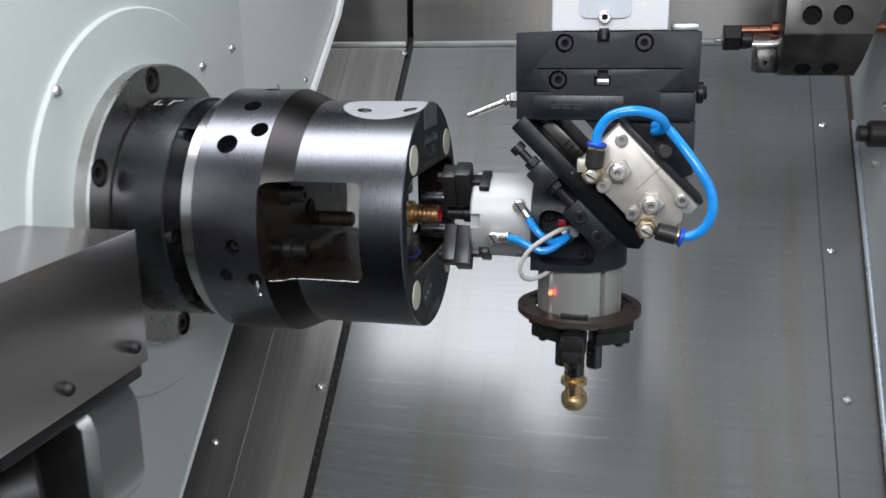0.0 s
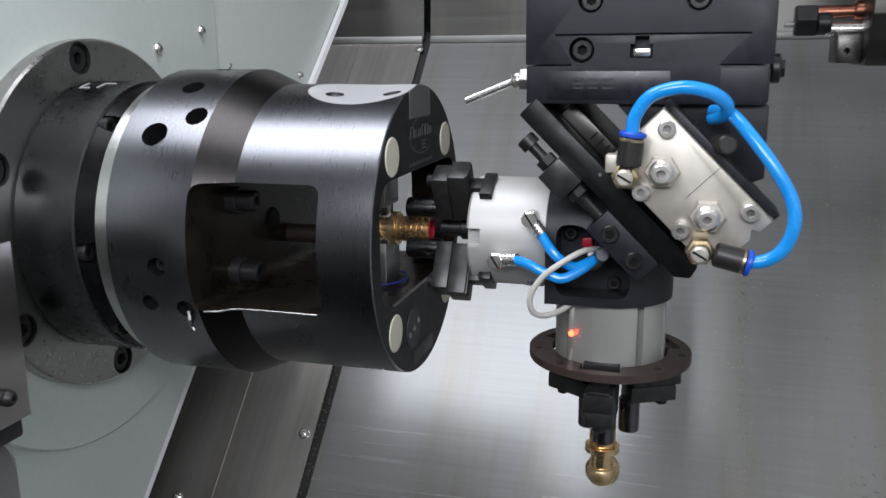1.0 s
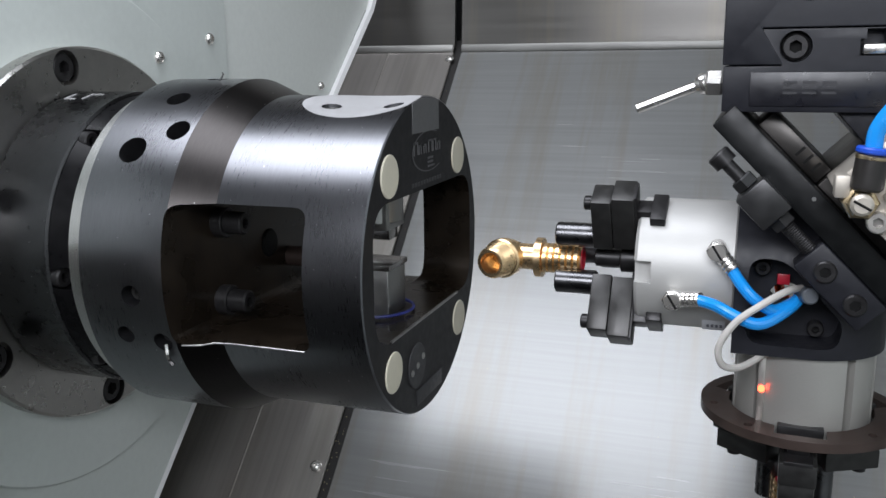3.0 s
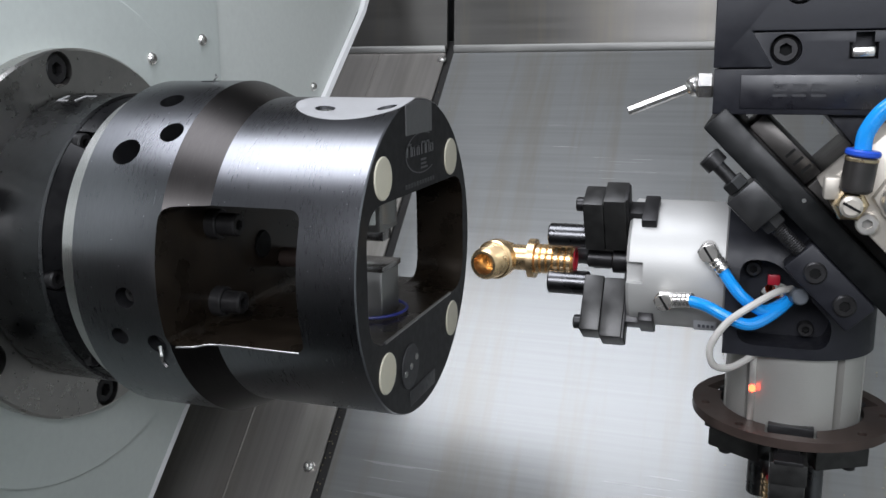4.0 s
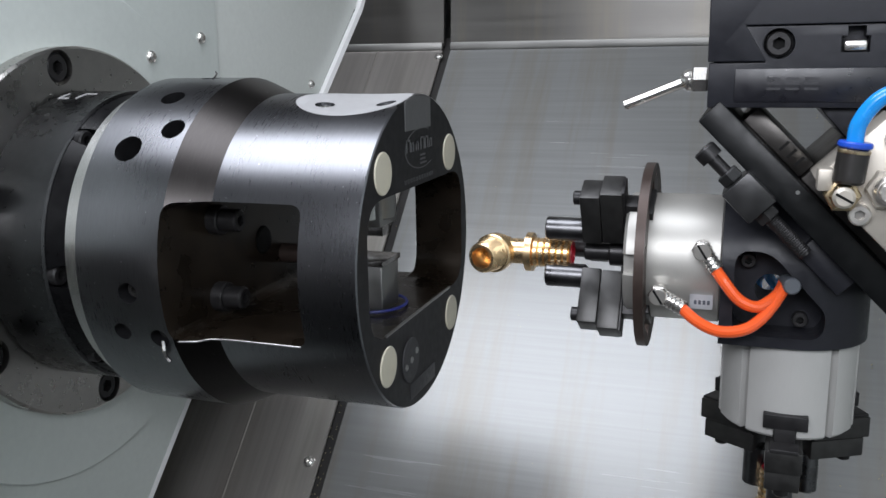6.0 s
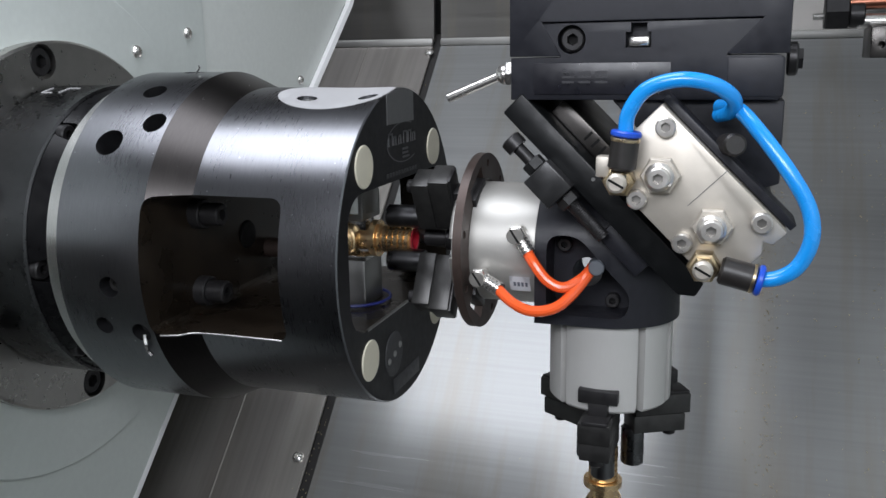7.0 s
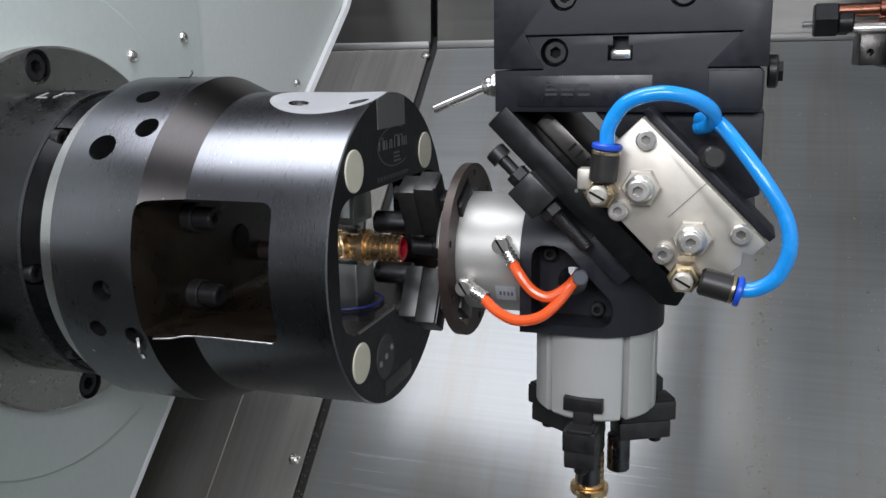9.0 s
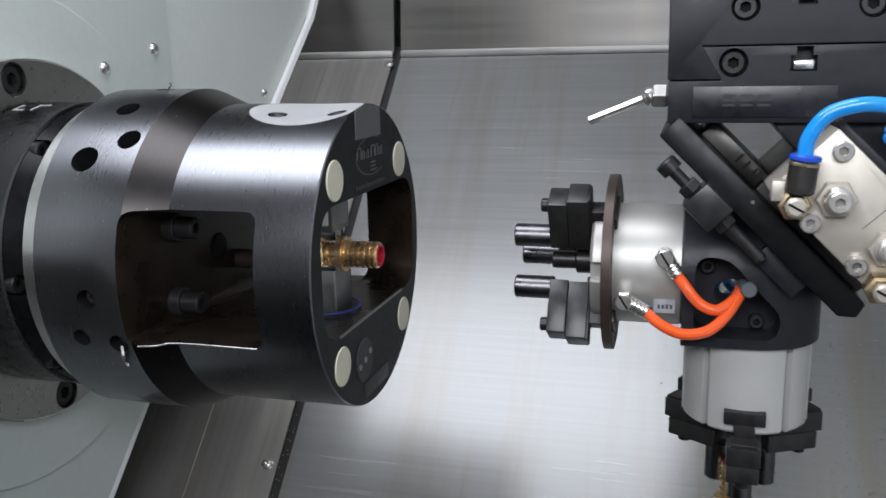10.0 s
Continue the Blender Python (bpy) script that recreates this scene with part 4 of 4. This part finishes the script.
for mm in (Matrix.Identity(4), SWAP):
    for x, z in ((0.0935, 0.006), (0.1180, -0.0215)):
        part("cap_screw", screw_at((x, -0.0142, z), (0, -1, 0), 0.0036, 0.005), SCREW_BLACK, elbow, m=mm)
clamp = part("stop_clamp", box(-0.0185, 0.0195, -0.0480, -0.0335, 0.0015, 0.0172, 0.0012), BLACK_ANOD, grip, "black stop clamp", m=DIAG)
for u, n in ((-0.0085, 0.0095), (0.0100, 0.0088)):
    part("cap_screw", turned(cap_screw(0.0048, 0.0022), DIAG @ aim((u, -0.0478, n), (u, -1, n))[0]), SCREW_BLACK, clamp)
part("stop_ridge", box(-0.0180, 0.0080, 0.0335, 0.0390, 0.0075, 0.0172, 0.0008), BLACK_ANOD, grip, m=DIAG)
TILT = 2


BASE = PIVOT.x + 0.0028
LIFT = Matrix.Translation((0, 0, PIVOT.z))


def gripper(mm, colour, tag):
    """One round gripper along -x from the elbow; mm carries it to its own arm."""
    jaw_at = [60 + TILT, -60 + TILT, 180 + TILT]
    seg = 180
    bm = bmesh.new()
    grooves = [(jaw_at[2] + s) % 360 for s in (-76, -38, 38, 76)]
    ds = [(0.0364, -0.0008), (0.0372, 0), (0.0805, 0), (0.0820, -0.0015)]
    loops = []
    for d, e in ds:
        lp = []
        for k in range(seg):
            a = k * 360 / seg
            dip = 0.0046 if min(abs((a - g + 180) % 360 - 180) for g in grooves) < 2.6 else 0.0
            lp.append(bm.verts.new(on_ring(BASE - d, 0.0316 + e - dip, a)))
        loops.append(lp)
    for a, b in zip(loops, loops[1:]):
        for k in range(seg):
            bm.faces.new((a[k], a[(k + 1) % seg], b[(k + 1) % seg], b[k]))
    bm.faces.new(loops[0])
    bm.faces.new(loops[-1])
    bmesh.ops.recalc_face_normals(bm, faces=bm.faces[:])
    slots = []
    for a in jaw_at + [jaw_at[0] - 60]:
        slots.append(turned(box(BASE - 0.0860, BASE - 0.0740, -0.0052, 0.0052, 0.026, 0.036), Matrix.Rotation(radians(90 - a), 4, "X")))
    can = part("gripper_body", carve(bm, slots), colour, grip, tag, m=mm)
    part("push_rod", joined(rod((BASE - 0.0820, 0, 0), (BASE - 0.0920, 0, 0), 0.0070, 24, 0.0005), rod((BASE - 0.0920, 0, 0), (BASE - 0.1050, 0, 0), 0.0048, 24, 0.0005)), SCREW_BLACK, can, m=mm)
    jaws = []
    for a in jaw_at:
        t = mm @ Matrix.Rotation(radians(90 - a), 4, "X")
        d = BASE

        def jb(d0, d1, r0, r1, w, bevel=0.0005):
            return box(d - d1, d - d0, -w, w, r0, r1, bevel)

        jaw = part("jaw", joined(jb(0.0690, 0.0762, 0.0270, 0.0342, 0.0100, 0.0006), jb(0.0755, 0.0850, 0.0150, 0.0340, 0.0048), jb(0.0825, 0.0850, 0.0090, 0.0430, 0.0065)), SCREW_BLACK, grip, "black gripper jaw", m=t)
        part("jaw_block", jb(0.0835, 0.0943, 0.0125, 0.0430, 0.0082, 0.0007), JAW_GREY, jaw, m=t)
        part("finger_block", jb(0.0945, 0.1045, 0.0115, 0.0405, 0.0078, 0.0009), JAW_GREY, jaw, m=t)
        part("finger", rod((d - 0.1030, 0, 0.0140), (d - 0.1240, 0, 0.0140), 0.0062, 28, 0.0007), FINGER, jaw, "round black gripping finger", m=t)
        part("bolt", turned(cap_screw(0.0036, 0.0045), aim((d - 0.1041, 0, 0.0345), (d - 1, 0, 0.0345))[0]), SCREW_BLACK, jaw, m=t)
        jaws.append((jaw, (t.to_3x3() @ Vector((0, 0, 1)))))
    return can, jaws


def hose_set(can, mm, material, f1, f1b, f2, f2b, runs, word):
    for p, q in ((f1, f1b), (f2, f2b)):
        p, q = Vector(p), Vector(q)
        root = Vector((p.x, -math.sqrt(0.0322 ** 2 - p.z ** 2), p.z))
        fit = part("hose_fitting", joined(rod(root, Vector((p.x, p.y - 0.0038, p.z)), 0.0040, 20, 0.0006), lathe([(0, 0.0044), (0.0006, 0.0049), (0.0044, 0.0049), (0.005, 0.0044)], aim((p.x, p.y + 0.0015, p.z), (p.x, p.y - 1, p.z))[0], 6)), CHROME, can, "chrome elbow hose fitting", m=mm)
        top = Vector((p.x, p.y - 0.0040, p.z))
        bolt = part("banjo_bolt", rod(top + Vector((0, 0.0004, 0)), top - Vector((0, 0.0016, 0)), 0.0041, 20, 0.0004), SCREW_GREY, can, "slotted banjo bolt", m=mm)
        part("driver_slot", turned(box(-0.0038, 0.0038, -0.0002, 0.0002, -0.0005, 0.0005), Matrix.Translation(top - Vector((0, 0.00165, 0))) @ Matrix.Rotation(1.0, 4, "Y")), RECESS_SHADE, bolt, m=mm)
        n = (q - p).length
        part("ribbed_nut", lathe([(0.002 + k * 0.0011, 0.0034 if k % 2 else 0.0038) for k in range(int((n + 0.001) / 0.0011))], aim(p, q)[0], 18), CHROME, can, m=mm)
    for run in runs:
        part("hose", tube(run, 0.0027, 12), material, grip, word, m=mm)


canA, jawsA = gripper(LIFT, ALU_PALE, "pale satin aluminium gripper body")
canB, jawsB = gripper(SWAP @ LIFT, ALU_GREY, "satin aluminium gripper body")
hose_set(canA, Matrix.Identity(4), BLUE_TUBE, (0.0735, -0.035, 0.0165), (0.0800, -0.039, 0.0095), (0.0550, -0.036, -0.0075), (0.0660, -0.041, -0.0055),
         [[(0.0790, -0.038, 0.0105), (0.0850, -0.043, 0.0030), (0.0910, -0.044, -0.0030), (0.0990, -0.040, -0.0080), (0.1080, -0.032, -0.0050), (0.1100, -0.022, -0.004)],
          [(0.0650, -0.041, -0.0055), (0.0740, -0.045, -0.0065), (0.0840, -0.046, -0.0110), (0.0930, -0.045, -0.0135), (0.1020, -0.040, -0.0095), (0.1090, -0.032, -0.0045), (0.1110, -0.022, -0.003)]], "bright blue gripper hose")
hose_set(canB, SWAP, ORANGE_TUBE, (0.0730, -0.035, 0.0135), (0.0790, -0.039, 0.0060), (0.0540, -0.036, -0.0090), (0.0650, -0.041, -0.0130),
         [[(0.0780, -0.038, 0.0070), (0.0830, -0.042, 0.0010), (0.0900, -0.043, -0.0070), (0.0980, -0.042, -0.0100), (0.1060, -0.036, -0.0060), (0.1095, -0.026, -0.002)],
          [(0.0640, -0.041, -0.0125), (0.0730, -0.045, -0.0185), (0.0830, -0.047, -0.0215), (0.0940, -0.046, -0.0195), (0.1020, -0.042, -0.0130), (0.1085, -0.034, -0.0040), (0.1105, -0.024, -0.001)]], "orange gripper hose")
part("hose_plug", rod((0.1105, -0.028, -0.003), (0.1135, -0.040, -0.0005), 0.0036, 24, 0.0006), PLUG_GREY, grip)
part("hose_plug", rod((0.1105, -0.024, -0.002), (0.1125, -0.038, -0.0005), 0.0038, 24, 0.0006), PLUG_GREY, grip, m=SWAP)
part("red_tag", box(0.1000, 0.1055, -0.020, -0.0185, -0.0010, 0.0040, 0.0004), RED_PLASTIC, grip, "small red tag in the pocket")
part("sensor_cable", tube([(0.1100, -0.030, 0.0005), (0.1030, -0.043, 0.0015), (0.0920, -0.050, -0.0045), (0.0830, -0.052, -0.0120), (0.0770, -0.052, -0.0230), (0.0785, -0.050, -0.0320), (0.0850, -0.044, -0.0350), (0.0920, -0.036, -0.0335), (0.0965, -0.0285, -0.0318), (0.0968, -0.0262, -0.0340)], 0.0016, 10), GREY_CABLE, grip, "pale grey sensor cable")
part("sensor", box(0.0945, 0.0975, -0.0275, -0.0235, -0.070, -0.0330, 0.0004), SCREW_GREY, grip, "sensor in the gripper's groove")
part("sensor_light", rod((0.0962, -0.0270, -0.0495), (0.0962, -0.0285, -0.0495), 0.0016, 12), LED, grip, "glowing red sensor light")
for can, mm, low in ((canA, Matrix.Identity(4), 20), (canB, SWAP, 0)):
    st = bmesh.new()
    grid = [[st.verts.new(on_ring(x, 0.0324, a)) for a in (-16 - low, -20 - low, -24 - low, -28 - low, -32 - low)] for x in (0.0680, 0.0785)]
    for j in range(4):
        st.faces.new((grid[0][j], grid[1][j], grid[1][j + 1], grid[0][j + 1]))
    bmesh.ops.solidify(st, geom=st.faces[:], thickness=0.0001)
    stick = part("sticker", st, STICKER, can, "small silver maker's sticker", m=mm)
    for j in range(4):
        x = 0.0700 + 0.002 * j
        part("ink_bar", box(x, x + 0.0012, -0.0012, 0.0012, 0.0323, 0.0326), STICKER_INK, stick, m=mm @ Matrix.Rotation(radians(90 + 24 + low), 4, "X"))
# browned guard ring on the second gripper
rcut = [turned(box(BASE - 0.080, BASE - 0.066, -0.0112, 0.0112, 0.030, 0.0405), Matrix.Rotation(radians(90 - a), 4, "X")) for a in (60 + TILT, -60 + TILT, 180 + TILT)]
for a in (15, 95, 135, 215, 255, 335):
    p = on_ring(BASE - 0.08, 0.0415, a)
    rcut.append(rod(p, p + Vector((0.02, 0, 0)), 0.0021, 14))
gring = part("guard_ring", carve(ring((BASE - 0.0705, 0, 0), (BASE - 0.0750, 0, 0), 0.0468, 0.0332, 72), rcut), BROWN_RING, grip, "browned steel guard ring with slots", m=SWAP @ LIFT)

# ---- second tool block on the same slide ----
tools = thing("tool_block", (0.33, 0.29, 0.09), "grey steel tool block holding a copper-coloured rod and collet", "tool holder")
outl = [(0.250, 0.200), (0.250, 0.130), (0.257, 0.105), (0.271, 0.091), (0.345, 0.091), (0.345, 0.200)]
tb = turned(prism(outl, -0.378, -0.281, 0.0012), Matrix.Rotation(math.pi / 2, 4, "Z"))
part("block", carve(tb, [rod((x, 0.22, 0.152), (x, 0.265, 0.145), 0.0088, 28) for x in (0.3045, 0.3315)] + [rod((x, 0.244, 0.078), (x, 0.269, 0.103), 0.0076, 28) for x in (0.302, 0.327)]
                     + [prism([(0.3455, 0.075), (0.42, 0.075), (0.42, 0.21), (0.3800, 0.21)], 0.18, 0.40)]), TOOL_STEEL, tools)
part("rod", joined(rod((0.240, 0.30, 0.1335), (0.386, 0.30, 0.1355), 0.0052, 20, 0.0005), rod((0.2745, 0.30, 0.1345), (0.284, 0.30, 0.1345), 0.008, 20, 0.001)), COPPER, tools, "copper-coloured rod")
part("collet", joined(lathe([(0, 0.0125), (0.001, 0.0140), (0.016, 0.0140), (0.017, 0.0125)], aim((0.230, 0.30, 0.127), (0.30, 0.30, 0.127))[0], 6), rod((0.247, 0.30, 0.125), (0.258, 0.30, 0.125), 0.0095, 24, 0.001)), SCREW_BLACK, tools, "black hexagon collet nut")
part("shank", rod((0.254, 0.30, 0.120), (0.292, 0.30, 0.120), 0.006, 20, 0.0006), CHROME, tools)
# plugs in the bores, with the inner shade put into their colour
for x in (0.3045, 0.3315):
    part("bore", rod((x, 0.2585, 0.146), (x, 0.2660, 0.145), 0.0087, 24), RECESS_SHADE, tools, "plug coloured as the bore's dark inside")
for x in (0.302, 0.327):
    part("bore", rod((x, 0.2658, 0.0998), (x, 0.2695, 0.1035), 0.0075, 24), RECESS_SHADE, tools, "plug coloured as the bore's dark inside")
lug = part("side_lug", carve(box(0.262, 0.2808, 0.284, 0.330, 0.093, 0.116, 0.0008), [rod((0.2695, 0.27, 0.1025), (0.2695, 0.300, 0.1025), 0.0026, 16)]), TOOL_STEEL, tools)
part("bit", rod((0.222, 0.30, 0.124), (0.234, 0.30, 0.124), 0.0025, 12, 0.0005), CHROME, tools)


# ---- what moves ----
def motions():
    rows = [(0, 0), (2.05, 0), (2.1, 0.003), (2.2, 0.020), (2.3, 0.042), (2.4, 0.064), (2.5, 0.0740), (2.65, 0.0795), (4.0, 0.0795), (5.0, 0.0795), (6.0, 0.0790), (6.1, 0.070),
            (6.3, 0.035), (6.5, 0.006), (6.65, 0.0006), (7.0, 0.0004), (7.5, -0.0004), (8.0, -0.0012), (8.5, -0.0015), (9.05, -0.0015), (9.1, 0.0015), (9.2, 0.022), (9.3, 0.048), (9.4, 0.0735), (9.5, 0.0815), (9.7, 0.0895), (10.0, 0.092)]

    def shift(t):
        for (t0, a), (t1, b) in zip(rows, rows[1:]):
            if t0 <= t <= t1:
                return a + (b - a) * (t - t0) / (t1 - t0)
        return rows[-1][1]

    rises = [(0, 0), (2.05, 0), (2.5, 0.0032), (6.5, 0.0034), (7.0, 0.0033), (7.5, 0.0011), (8.0, 0.0004), (8.5, 0), (10.0, 0)]

    def lift(t):
        for (t0, a), (t1, b) in zip(rises, rises[1:]):
            if t0 <= t <= t1:
                return a + (b - a) * (t - t0) / (t1 - t0)
        return 0

    spin = [(5.1, 0), (5.15, 3), (5.2, 12), (5.25, 34), (5.3, 69), (5.35, 122), (5.4, 170), (5.45, 179), (5.5, 180)]

    def angle(t):
        if t <= 5.1:
            return 0
        for (t0, a), (t1, b) in zip(spin, spin[1:]):
            if t0 <= t <= t1:
                return a + (b - a) * (t - t0) / (t1 - t0)
        return 180

    times = sorted({t for t, _ in rows} | {t for t, _ in spin})
    axis = Vector((1, 0, 1)).normalized()

    def swing(t):
        return Matrix.Translation(PIVOT + Vector((shift(t), 0, lift(t)))) @ Matrix.Rotation(radians(angle(t)), 4, axis) @ Matrix.Translation(-PIVOT)

    walk(head, [(t, Matrix.Translation(ORIGIN[head.name] + Vector((shift(t), 0, lift(t))))) for t, _ in rows])
    walk(tools, [(t, Matrix.Translation(ORIGIN[tools.name] + Vector((shift(t), 0, lift(t))))) for t, _ in rows])
    walk(grip, [(t, swing(t) @ Matrix.Translation(PIVOT)) for t in times])
    home = Matrix.Translation((-0.038, 0, 0))
    walk(finished, [(t, swing(t) @ home) for t in times])
    walk(blank, [(t, swing(min(t, 9.05)) @ SWAP @ home) for t in times])
    for jaw, way in jawsB:
        walk(jaw, [(0, pose(0, 0, 0)), (8.85, pose(0, 0, 0)), (9.0, Matrix.Translation(way * 0.0023)), (10.0, Matrix.Translation(way * 0.0023))])


motions()
